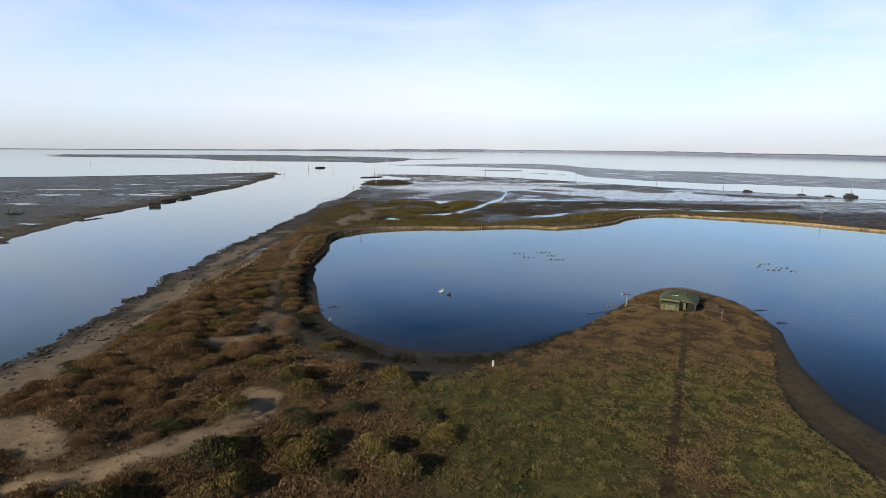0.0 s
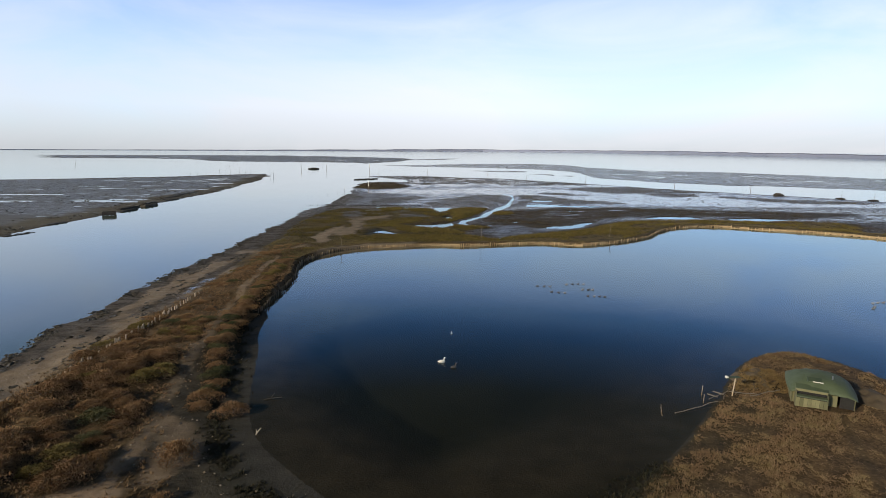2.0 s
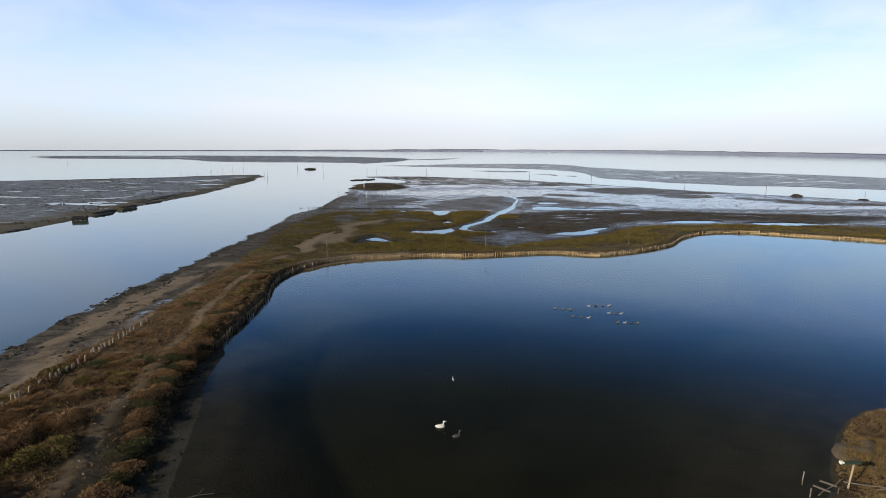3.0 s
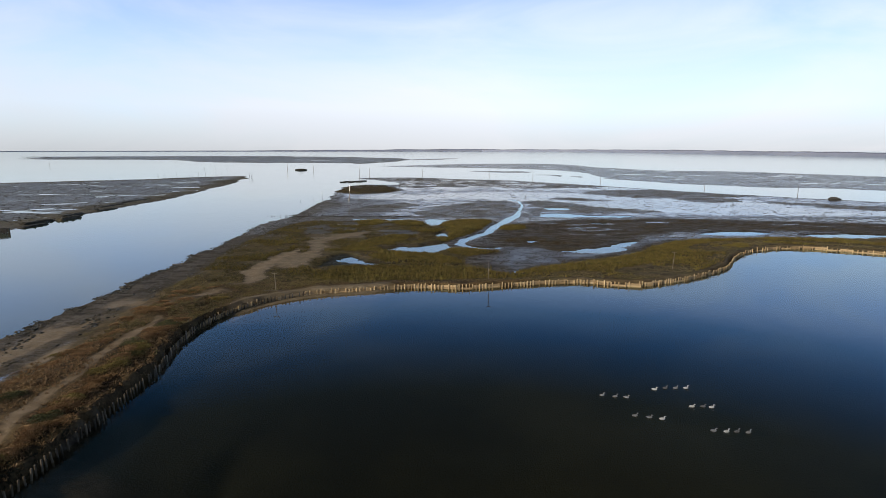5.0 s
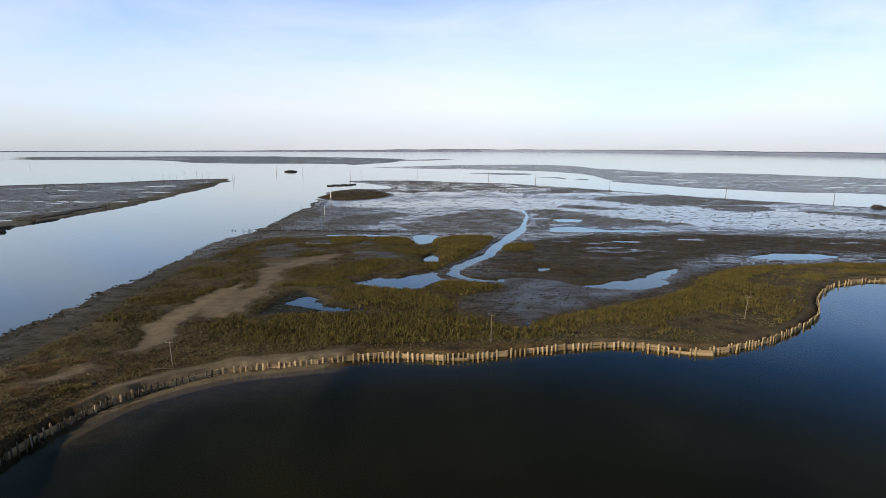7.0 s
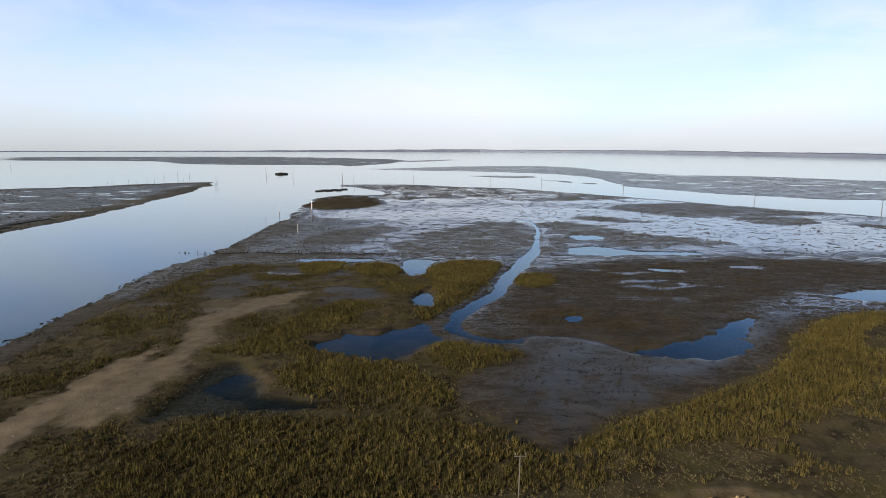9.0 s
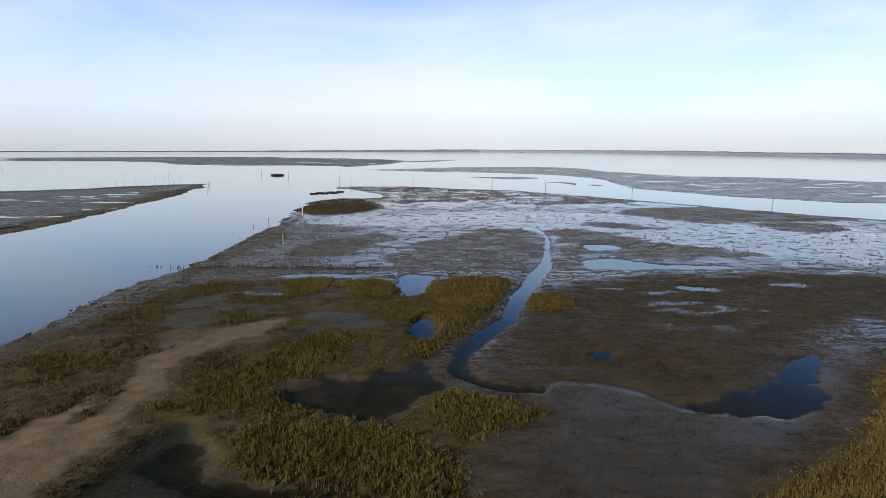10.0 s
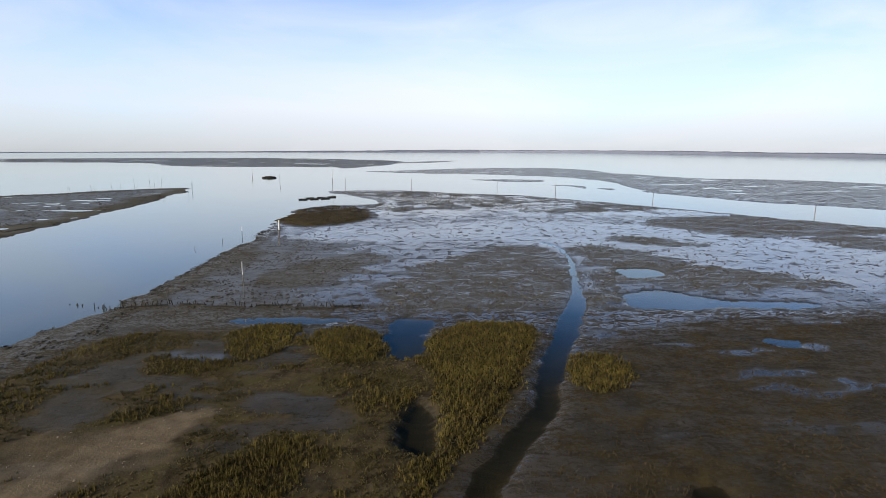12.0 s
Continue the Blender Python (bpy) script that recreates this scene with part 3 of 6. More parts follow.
    sand = np.maximum(sand, 0.5 * walled * ramp(0.75 + 0.8 * ramp(x, 12, 18) + 1.0 * (fbm(x / 1.5, y / 1.5, 78) - 0.5) - out, 0, 0.8) * (pond < 0))
    margin = ramp(0.4 - 1.6 * ramp(x, 8, 14) + 3.0 * ramp(6 - x, 0, 6) + 2.2 * (fbm(x / 3, y / 3, 51) - 0.5) - out, -0.6, 0.6) * (1 - steep) * (x < 24)
    hump = inside_by(wx, wy, HUMP)
    veg = np.maximum(np.maximum(ramp(land, -0.5, 1.0), ramp(hump, -1, 1)), ramp(marsh, -0.6, 0.8)) * (1 - sand) * (1 - spit_beach) * (1 - margin) * (1 - ramp(flow, -0.9, -0.2)) * (pond < 0)
    bare = ramp(fbm(x / 6, y / 3, 73), 0.54, 0.62) * ramp(y, 138, 150) * ramp(-2 - x, 0, 3) * (marsh > -6) * (land < 0)
    veg = veg * (1 - bare) * (1 - 0.9 * sump)
    turf = veg * ramp(x + 0.35 * (y - 20), -4, 3) * ramp(40 - y, 0, 12) * ramp(fbm(x / 6, y / 6, 61), 0.16, 0.46) * ramp(34 - np.abs(y - 8), 0, 14) * (1 - rut)
    algae = np.maximum(ramp(olive, -3, 3), 0.6 * ramp(east, 0, 6)) * (1 - ramp(slick, -2, 2))
    algae = np.maximum(np.maximum(algae, 0.7 * ramp(marsh, -4, 0) * (1 - veg)), spit_beach)
    wet = np.where((main > 0) & (land < 1), 1 - 0.85 * veg - 0.55 * ramp(marsh, -2, 2), 0.0)
    wet = np.maximum(wet, (flats > -1) * 1.0) * (1 - 0.9 * sand * (h > 0.12)) * (1 - 0.6 * ramp(olive, -3, 3))
    wet = np.where(pond > -6, np.maximum(wet, 0.4 * ramp(0.10 - h, 0, 0.08) * (1 - veg)), wet)
    wet = wet * (1 - 0.7 * (main < 7) * (y < 150)) * (1 - 0.45 * ramp(150 - y, 0, 14) * (x > -12))
    film = open_mud * (1 - 0.48 * speck) * (0.94 + 0.06 * ramp(slick + 7 * (fbm(x / 9, y / 4, 59) - 0.5), -6, 6)) * ramp(main, 1, 4) * (0.85 + 0.15 * ramp(fbm(x / 3, y / 1.6, 66), 0.4, 0.55)) * (1 - ramp(hump, -3, 0))
    puddle = ramp(fbm(x / 6, y / 2.2, 65), 0.62, 0.68) * np.maximum(ramp(east, 0, 4) * ramp(y, 144, 152), ramp(marsh, -4, 1) * ramp(y, 146, 160) * (x < 2))
    film = film + 0.45 * open_mud * (1 - speck) * ramp(slick + 3 * (fbm(x / 6, y / 3, 74) - 0.5), -1, 5)
    film = np.maximum(film, 0.9 * puddle * (1 - 0.6 * veg))
    film = np.maximum(film, 0.5 * bare)
    film = film + 0.8 * open_mud * ramp(y, 262, 280) * ramp(fbm(x / 5, y / 7, 77), 0.44, 0.56)
    film = np.maximum(film, ramp(inside_by(wx, wy, MUD_SE), -1, 2) * (0.45 + 0.4 * fbm(x / 2.5, y / 1.5, 64)) * (1 - veg))
    wet = np.where(open_mud > 0.5, np.maximum(0.8 * wet, film), wet)
    ring = (pond > -3) & (pond < 8)
    wet = np.where(ring, 0.4 * wet, wet)
    dry = np.zeros(x.shape)
    for i, q in enumerate(SANDS):
        dry = np.maximum(dry, (1.0, 1.0, 0.0, 0.6, 0.4, 0.15, 0.0, 0.4)[i] * ramp(inside_by(wx, wy, q), -1, 1))
    dry = np.maximum(np.maximum(dry, 0.10 * ramp(y, 95, 104)), 0.32 * ramp(-x, 27, 29))
    dry = np.maximum(dry, 0.55 * track)
    rim = ramp(flats, 0, 2) * ramp(12 + 14 * (fbm(x / 12, y / 12, 63) - 0.5) - flats, 0, 4) * (x < -60) * (y < 420)
    wet = wet * (1 - 0.75 * rim) * np.where((flats > -1) & (x < -60), 0.72, 1.0)
    weedy = ramp(4.5 - np.abs(pond + 0.5), 0, 3) * (1 - walled) * (x < 24) * (0.35 + 0.5 * fbm(x / 1.8, y / 1.8, 68))
    # bed colour darkens with depth in place of absorbed light; weedy margins darken too
    silt_depth_shade = np.where(pond > 0, np.maximum(ramp(-h, 0.05, 0.5 + 0.8 * (1 - walled)), 0.45 * weedy), np.where(flow > -0.3, 0.7 * ramp(-h, 0.0, 0.08), 0.8 * weedy * (pond > -6)))
    film = np.maximum(film, 0.45 * ramp(flats, 1, 5) * (1 - rim))
    wet, film = wet * ramp(h, -0.04, 0.0), film * ramp(h, -0.04, 0.0)
    brush = veg * ramp(land, -1, 2) * (y < 112) * (1 - 0.7 * turf)
    # duller mud along the channel's edge
    dull = ramp(-x + 10 * (fbm(x / 7, y / 4, 105) - 0.5), 4, 26) * ramp(240 - y, 0, 25) * ramp(y, 140, 152) * (x > -60) * (1 - veg)
    wet, film = wet * (1 - 0.35 * dull), film * (1 - 0.25 * dull)
    silt_depth_shade = np.maximum(np.maximum(silt_depth_shade, 0.95 * sump), 0.32 * rut * (y < 60))
    wet = wet * (1 - sump) + 0.35 * sump
    ooze = 0.9 * ramp(pond, -2.0, 0.5) * (1 - veg) * (1 - walled)
    return h, dict(brush=brush, ooze=ooze, dry=dry, speck=np.maximum(np.maximum(open_mud * speck, 0.7 * dull), np.where(x < -60, 1.0, 0.6) * ramp(flats, 0, 3)), veg=veg, sand=np.clip(sand, 0, 1), turf=turf, algae=np.clip(algae, 0, 1), wet=np.clip(wet, 0, 1), silt_depth_shade=np.clip(silt_depth_shade, 0, 1), film=np.clip(film, 0, 2)), main, pond, land, marsh


def steps(stops):
    """Grid lines: (from, spacing) up to each next stop, spacing growing evenly between."""
    out = []
    for (a, da), (b, db) in zip(stops[:-1], stops[1:]):
        v = a
        while v < b:
            out.append(v)
            v += da + (db - da) * (v - a) / (b - a)
    out.append(stops[-1][0])
    return np.array(out)


def sheet(name, gx, gy, z, keep, material, label, category, attrs=None):
    """A sheet over grid lines, without the cells that are not kept."""
    nx, ny = len(gx), len(gy)
    X, Y = np.meshgrid(gx, gy)
    co = np.stack([X, Y, z], -1).reshape(-1, 3).astype(np.float32)
    i = np.arange(nx * ny).reshape(ny, nx)
    quads = np.stack([i[:-1, :-1], i[:-1, 1:], i[1:, 1:], i[1:, :-1]], -1)
    quads = quads[keep] if keep is not None else quads.reshape(-1, 4)
    used = np.unique(quads)
    back = np.full(nx * ny, -1)
    back[used] = np.arange(len(used))
    me = mesh_from(name, co[used], back[quads])
    me.polygons.foreach_set("use_smooth", np.ones(len(quads), bool))
    for key, v in (attrs or {}).items():
        a = me.attributes.new(key, "FLOAT", "POINT")
        a.data.foreach_set("value", v.reshape(-1)[used].astype(np.float32))
    me.materials.append(material)
    return tagged(new(name, me), label, category, kind="structure")


def mesh_from(name, co, faces):
    """A mesh out of arrays of places and of equal-sided faces."""
    me = bpy.data.meshes.new(name)
    co, faces = np.asarray(co, np.float32), np.asarray(faces, np.int32)
    n, k = faces.shape
    me.vertices.add(len(co))
    me.vertices.foreach_set("co", co.reshape(-1))
    me.loops.add(n * k)
    me.loops.foreach_set("vertex_index", faces.reshape(-1))
    me.polygons.add(n)
    me.polygons.foreach_set("loop_start", np.arange(0, n * k, k, dtype=np.int32))
    me.update(calc_edges=True)
    return me


gx = steps([(-9000, 900), (-900, 60), (-240, 8), (-92, 1.6), (-42, 0.5), (-34, 0.42), (46, 0.42), (75, 0.8), (170, 2.4), (420, 14), (900, 60), (9000, 900)])
gy = steps([(-900, 200), (-80, 12), (0, 0.7), (14, 0.42), (62, 0.42), (84, 0.5), (112, 0.38), (150, 0.45), (200, 0.95), (380, 2.4), (800, 9), (1600, 40), (9000, 900)])
X, Y = np.meshgrid(gx, gy)
Z, KINDS, MAIN_D, POND_D, LAND_D, MARSH_D = lie(X, Y)
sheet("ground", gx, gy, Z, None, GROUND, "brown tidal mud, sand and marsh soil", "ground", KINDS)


def height(x, y):
    """Height of the ground sheet at places within its fine part."""
    x, y = np.asarray(x, float), np.asarray(y, float)
    i = np.clip(np.searchsorted(gx, x) - 1, 0, len(gx) - 2)
    j = np.clip(np.searchsorted(gy, y) - 1, 0, len(gy) - 2)
    u, v = (x - gx[i]) / (gx[i + 1] - gx[i]), (y - gy[j]) / (gy[j + 1] - gy[j])
    return (Z[j, i] * (1 - u) + Z[j, i + 1] * u) * (1 - v) + (Z[j + 1, i] * (1 - u) + Z[j + 1, i + 1] * u) * v


def kind_at(key, x, y):
    i = np.clip(np.searchsorted(gx, x) - 1, 0, len(gx) - 2)
    j = np.clip(np.searchsorted(gy, y) - 1, 0, len(gy) - 2)
    return KINDS[key][j, i]


# water: the pond, the still water on the flats, and the tidal channel and bay
wx = steps([(-9000, 900), (-900, 80), (-240, 30), (-92, 12), (-42, 1.2), (60, 1.4), (170, 8), (420, 40), (900, 100), (9000, 900)])
wy = steps([(-900, 200), (-80, 10), (0, 1.5), (20, 1.2), (240, 1.6), (380, 4), (800, 40), (1600, 120), (9000, 900)])
WX, WY = np.meshgrid(wx, wy)
cx, cy = 0.5 * (WX[:-1, :-1] + WX[1:, 1:]), 0.5 * (WY[:-1, :-1] + WY[1:, 1:])
in_pond = inside_by(cx, cy, POND) > -1.8
in_main = (inside_by(cx, cy, MAIN) > 2.6) & ~in_pond
level = np.zeros(WX.shape)
sheet("pond", wx, wy, level + 0.004, in_pond, POND_WATER, "still dark blue pond water", "water")
sheet("marsh_water", wx, wy, level, in_main, POND_WATER, "shallow water standing in pools and creek", "water")
sheet("tidal_channel", wx, wy, level, ~in_pond & ~in_main, SEA_WATER, "smooth pale tidal water of channel and bay", "water")

# ---- shapes ----


def bm_box(bm, size, at=(0, 0, 0), turn=None, bevel=0.0, taper=1.0):
    """A box with bevelled edges in a bmesh; taper: the top's width over the foot's."""
    r = bmesh.ops.create_cube(bm, size=1.0)
    vs = r["verts"]
    for v in vs:
        k = taper if v.co.z > 0 else 1.0
        v.co = Vector((v.co.x * size[0] * k, v.co.y * size[1] * k, v.co.z * size[2]))
    if bevel:
        es = list({e for v in vs for e in v.link_edges})
        vs = list({v for f in bmesh.ops.bevel(bm, geom=es, offset=bevel, segments=1, affect="EDGES")["faces"] for v in f.verts} | {v for v in vs if v.is_valid})
    m = Matrix.Translation(at) @ (turn or Matrix())
    bmesh.ops.transform(bm, matrix=m, verts=[v for v in vs if v.is_valid])


def bm_rod(bm, a, b, r0, r1=None, sides=7, wobble=0.0, cuts=1):
    """A tapered, slightly crooked rod from a to b."""
    a, b = Vector(a), Vector(b)
    r1 = r0 if r1 is None else r1
    q = (b - a).to_track_quat("Z", "Y")
    rings = []
    for i in range(cuts + 1):
        f = i / cuts
        c = a.lerp(b, f)
        if 0 < i < cuts:
            c = c + q @ Vector((random.uniform(-1, 1), random.uniform(-1, 1), 0)) * wobble
        r = r0 + (r1 - r0) * f
        rings.append([bm.verts.new(c + q @ Vector((math.cos(k * math.tau / sides) * r, math.sin(k * math.tau / sides) * r, 0))) for k in range(sides)])
    for p, n in zip(rings[:-1], rings[1:]):
        for k in range(sides):
            bm.faces.new((p[k], p[(k + 1) % sides], n[(k + 1) % sides], n[k]))
    bm.faces.new(rings[-1])
    bm.faces.new(rings[0][::-1])


def loft(bm, rings):
    """Skin over rings of places, closed at both ends."""
    vs = [[bm.verts.new(p) for p in r] for r in rings]
    n = len(vs[0])
    for p, q in zip(vs[:-1], vs[1:]):
        for k in range(n):
            bm.faces.new((p[k], p[(k + 1) % n], q[(k + 1) % n], q[k]))
    bm.faces.new(vs[-1])
    bm.faces.new(vs[0][::-1])


def mesh_of(name, bm, material, smooth=False):
    bmesh.ops.recalc_face_normals(bm, faces=bm.faces)
    me = bpy.data.meshes.new(name)
    bm.to_mesh(me)
    bm.free()
    me.materials.append(material)
    if smooth:
        for f in me.polygons:
            f.use_smooth = True
    return me


def part(name, bm, material, parent, label="", smooth=False):
    ob = new(name, mesh_of(name, bm, material, smooth))
    ob.parent = parent
    return tagged(ob, label)


def on_ground(x, y, sink=0.0):
    return float(height(x, y)) - sink


WOOD_GREY = plain("grey_weathered_wood", (0.07, 0.06, 0.05), (0.21, 0.185, 0.155), 0.85, 3)
WOOD_PALE = plain("pale_sawn_wood", (0.28, 0.23, 0.165), (0.55, 0.47, 0.36), 0.8, 4)
WOOD_TAN = plain("tan_weathered_wood", (0.21, 0.148, 0.080), (0.48, 0.365, 0.215), 0.85, 4)
# dull brown for a cabin roof; on left-bank posts it paints in shade
WOOD_DULL_OR_SHADED = plain("dull_or_shaded_brown_wood", (0.035, 0.029, 0.022), (0.11, 0.092, 0.070), 0.9, 3)
WOOD_DARK = plain("black_waterlogged_wood", (0.006, 0.0055, 0.005), (0.028, 0.026, 0.024), 0.7, 3)
BOARD_EARTH = plain("earth_stained_board", (0.17, 0.122, 0.068), (0.38, 0.285, 0.170), 0.9, 2)
PAINT_WHITE = plain("flaking_white_paint", (0.55, 0.54, 0.50), (0.82, 0.81, 0.78), 0.6, 3)
GREEN_SHEET = plain("faded_green_sheet", (0.020, 0.036, 0.022), (0.066, 0.090, 0.050), 0.7, 0.7, 0.0, 0.15)
GREEN_BOARD = plain("yellow_green_boards", (0.075, 0.078, 0.038), (0.15, 0.145, 0.075), 0.8, 1.5)
BLACK = plain("black_opening_shade", (0.004, 0.004, 0.004), (0.012, 0.012, 0.011), 0.9, 3)
EARTH = plain("dark_earth", (0.035, 0.027, 0.018), (0.09, 0.07, 0.045), 0.95, 1.5)
DUCK_GREY = plain("grey_brown_decoy", (0.05, 0.055, 0.066), (0.30, 0.315, 0.34), 0.7, 5)
DUCK_WHITE = plain("white_decoy", (0.60, 0.60, 0.58), (0.80, 0.80, 0.78), 0.6, 6)
DUCK_DARK = plain("dark_decoy", (0.02, 0.02, 0.022), (0.06, 0.06, 0.062), 0.6, 6)
WEED_STONE = plain("weed_covered_stone", (0.018, 0.017, 0.013), (0.065, 0.058, 0.042), 0.6, 2)
STEEL = plain("galvanised_steel", (0.25, 0.26, 0.27), (0.42, 0.43, 0.44), 0.45, 3, 0.8)

# ---- far shore ----


def far_shore():
    """A low wooded coast along the horizon."""
    n, rings = 420, []
    for i in range(n):
        f = i / (n - 1)
        a = radians(-62 + 124 * f)
        d = math.degrees(a)
        r = float(np.interp(d, [-62, 4, 14, 22, 30, 39, 62], [4750, 4750, 3900, 2900, 2150, 1620, 1300]))
        tall = float(np.interp(d, [-62, -34, -20, -6, 4, 14, 22, 30, 39, 62], [3.5, 4, 7, 15, 20, 17, 15, 11, 8.5, 7])) * (0.72 + 0.56 * float(fbm(np.array(f * 60), np.array(0.5), 71)))
        s, c = math.sin(a), math.cos(a)
        rings.append([(r * s, r * c, -0.5), (r * s, r * c, 0.75 * tall), ((r + 30) * s, (r + 30) * c, tall), ((r + 120) * s, (r + 120) * c, 0.8 * tall), ((r + 150) * s, (r + 150) * c, -0.5)])
    bm = bmesh.new()
    loft(bm, rings)
    # distance haze is mixed into the woods' base colour as grey-blue
    k = Tree("haze_tinted_woods")
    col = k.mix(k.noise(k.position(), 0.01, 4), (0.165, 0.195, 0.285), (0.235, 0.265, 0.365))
    tagged(new("backdrop", mesh_of("backdrop", bm, k.surface(Base_Color=col, Roughness=1.0, Specular_IOR_Level=0.0))), "low wooded coast with distance haze in its colour", "coast", kind="structure")


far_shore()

# ---- revetment round the pond ----


def along(line, gap):
    """Places and ways at even steps along a line."""
    seg = np.hypot(*np.diff(line, axis=0).T)
    s = np.concatenate([[0], np.cumsum(seg)])
    out = []
    for d in np.arange(0, s[-1], gap):
        i = min(np.searchsorted(s, d, side="right") - 1, len(seg) - 1)
        f = (d - s[i]) / seg[i]
        p, w = line[i] + f * (line[i + 1] - line[i]), (line[i + 1] - line[i]) / seg[i]
        out.append((p, w))
    return out


BANK = smooth_line(POND, True, 6)
order = np.vstack([BANK[25 * 6:], BANK[:2 * 6]])[::-1]  # from the left bank round to the right


def revetment():
    base = new("revetment")
    tagged(base, "revetment of weathered posts and boards along the pond", "revetment")
    posts = []
    for k in range(5):
        bm = bmesh.new()
        tall = 0.76 + 0.05 * k
        bm_rod(bm, (0, 0, -0.55), (random.uniform(-0.03, 0.03), 0, tall - 0.33), 0.075, 0.066, 7, 0.008, 2)
        posts.append(mesh_of("post", bm, WOOD_TAN))
    boards = []
    for k in range(4):
        bm = bmesh.new()
        bm_box(bm, (1.74, 0.035, 0.25), bevel=0.006)
        for v in bm.verts:
            v.co.z += 0.012 * math.sin(v.co.x * 3 + k)
        boards.append(mesh_of("board", bm, BOARD_EARTH))
    rng = random.Random(4)
    line = order
    places = along(line, 0.66)
    for i, (p, w) in enumerate(places):
        if p[0] > 107 or p[0] < 46 or (i % 3 == 1 and rng.random() < 0.2) or rng.random() < 0.08:
            continue
        n = Vector((w[1], -w[0], 0))
        q = Vector((p[0], p[1], 0.12 if p[0] < -15 else 0)) + n * (0.12 + rng.uniform(-0.05, 0.06))
        ob = new("post", rng.choice(posts))
        ob.parent = base
        ob.matrix_basis = pose(q.x, q.y, q.z + rng.uniform(-0.14, 0.05), rng.uniform(-5, 5), rng.uniform(-5, 5), rng.uniform(0, 360))
    slabs = []
    for k in range(5):
        bm = bmesh.new()
        bm_box(bm, (0.10 + 0.014 * k, 0.10, 1.14 + 0.05 * k), (0, 0, 0), bevel=0.02, taper=0.9)
        slabs.append(mesh_of("slab_post", bm, (WOOD_DULL_OR_SHADED, WOOD_DULL_OR_SHADED, WOOD_GREY, WOOD_TAN, WOOD_TAN)[k]))
    for p, w in along(line, 0.40):
        if p[0] > 46 or p[1] < 69 or rng.random() < (0.12 if p[0] > -14 else 0.06):
            continue
        n = Vector((w[1], -w[0], 0))
        q = Vector((p[0], p[1], 0)) + n * (0.10 + rng.uniform(-0.05, 0.06))
        # left-bank slabs take darker woods: the bank's shade, put into their colour
        ob = new("slab_post", rng.choice(slabs[3:] if p[0] > -14 else slabs[:2] if p[1] < 84 else slabs[:3] if p[1] < 96 or rng.random() < 0.5 else slabs))
        ob.parent = base
        ob.matrix_basis = pose(q.x, q.y, (-0.10 if p[0] > -14 else 0.04) + rng.uniform(-0.16, 0.07), rng.uniform(-5, 5), rng.uniform(-4, 4), math.degrees(math.atan2(w[1], w[0])) + rng.uniform(-15, 15))
    for i, (p, w) in enumerate(along(line, 1.72)):
        if p[0] > 107 or (p[0] < -17 and p[1] < 88) or abs(p[0] - 8.2) < 0.9:
            continue
        n = Vector((w[1], -w[0], 0))
        yaw = math.degrees(math.atan2(w[1], w[0]))
        for row, z in enumerate((0.04, 0.29)):
            if row and rng.random() < 0.08:
                continue
            q = Vector((p[0], p[1], z)) + n * (0.03 - 0.012 * row) + Vector((w[0], w[1], 0)) * 0.86
            ob = new("board", rng.choice(boards))
            ob.parent = base
            ob.matrix_basis = pose(q.x, q.y, q.z + rng.uniform(-0.03, 0.04), rng.uniform(-3, 3), rng.uniform(-1.2, 1.2), yaw + rng.uniform(-1.0, 1.0))


revetment()

# ---- old palisade on the beach side of the spit ----


def stake_row(name, label, line, gap, tall, radius, material, skip=0.1, seed=1, lean=6, flat=False):
    base = tagged(new(name), label, "palisade")
    rng = random.Random(seed)
    kinds = []
    for k in range(4):
        bm = bmesh.new()
        if flat:
            bm_box(bm, (0.20, 0.06, tall + 0.4), (0, 0, (tall - 0.4) / 2), bevel=0.01, taper=0.92)
        else:
            bm_rod(bm, (0, 0, -0.4), (0.03 * k, 0, tall * (0.75 + 0.16 * k)), radius, radius * 0.8, 6, radius * 0.3, 2)
        kinds.append(mesh_of("stake", bm, material))
    for p, w in along(smooth_line(line, False, 4), gap):
        if rng.random() < skip:
            continue
        x, y = p[0] + rng.uniform(-0.12, 0.12), p[1] + rng.uniform(-0.12, 0.12)
        ob = new("stake", rng.choice(kinds))
        ob.parent = base
        ob.matrix_basis = pose(x, y, max(on_ground(x, y), -0.15) - rng.uniform(0, 0.25), rng.uniform(-lean, lean), rng.uniform(-lean, lean), math.degrees(math.atan2(w[1], w[0])) + rng.uniform(-12, 12))
    return base


stake_row("palisade", "row of pale wooden stakes along the beach", [(-27, 50.1), (-27.4, 56.4), (-27.5, 64.6), (-28.1, 75.9)], 0.52, 0.55, 0.07, WOOD_PALE, 0.16, 3, 6, True)
stake_row("groyne", "remains of a groyne of dark rotten stakes in mud", [(-41.5, 178.9), (-38.4, 178.1), (-35.3, 177.1), (-29.9, 178.9), (-21.5, 178.1), (-14.9, 178), (-5.8, 177.3)], 0.40, 0.66, 0.06, WOOD_DARK, 0.30, 5, 22)


def groyne_log(x, y, long, yaw, r=0.10):
    bm = bmesh.new()
    bm_rod(bm, (-long / 2, 0, 0), (long / 2, 0, 0.03), r, r * 0.7, 7, r * 0.5, 4)
    ob = new("fallen_log", mesh_of("fallen_log", bm, WOOD_DARK))
    ob.matrix_basis = pose(x, y, on_ground(x, y) + r * 0.6, 0, 0, yaw)
    tagged(ob, "black waterlogged log lying in mud beside stakes", "log", group="logs of the groyne")


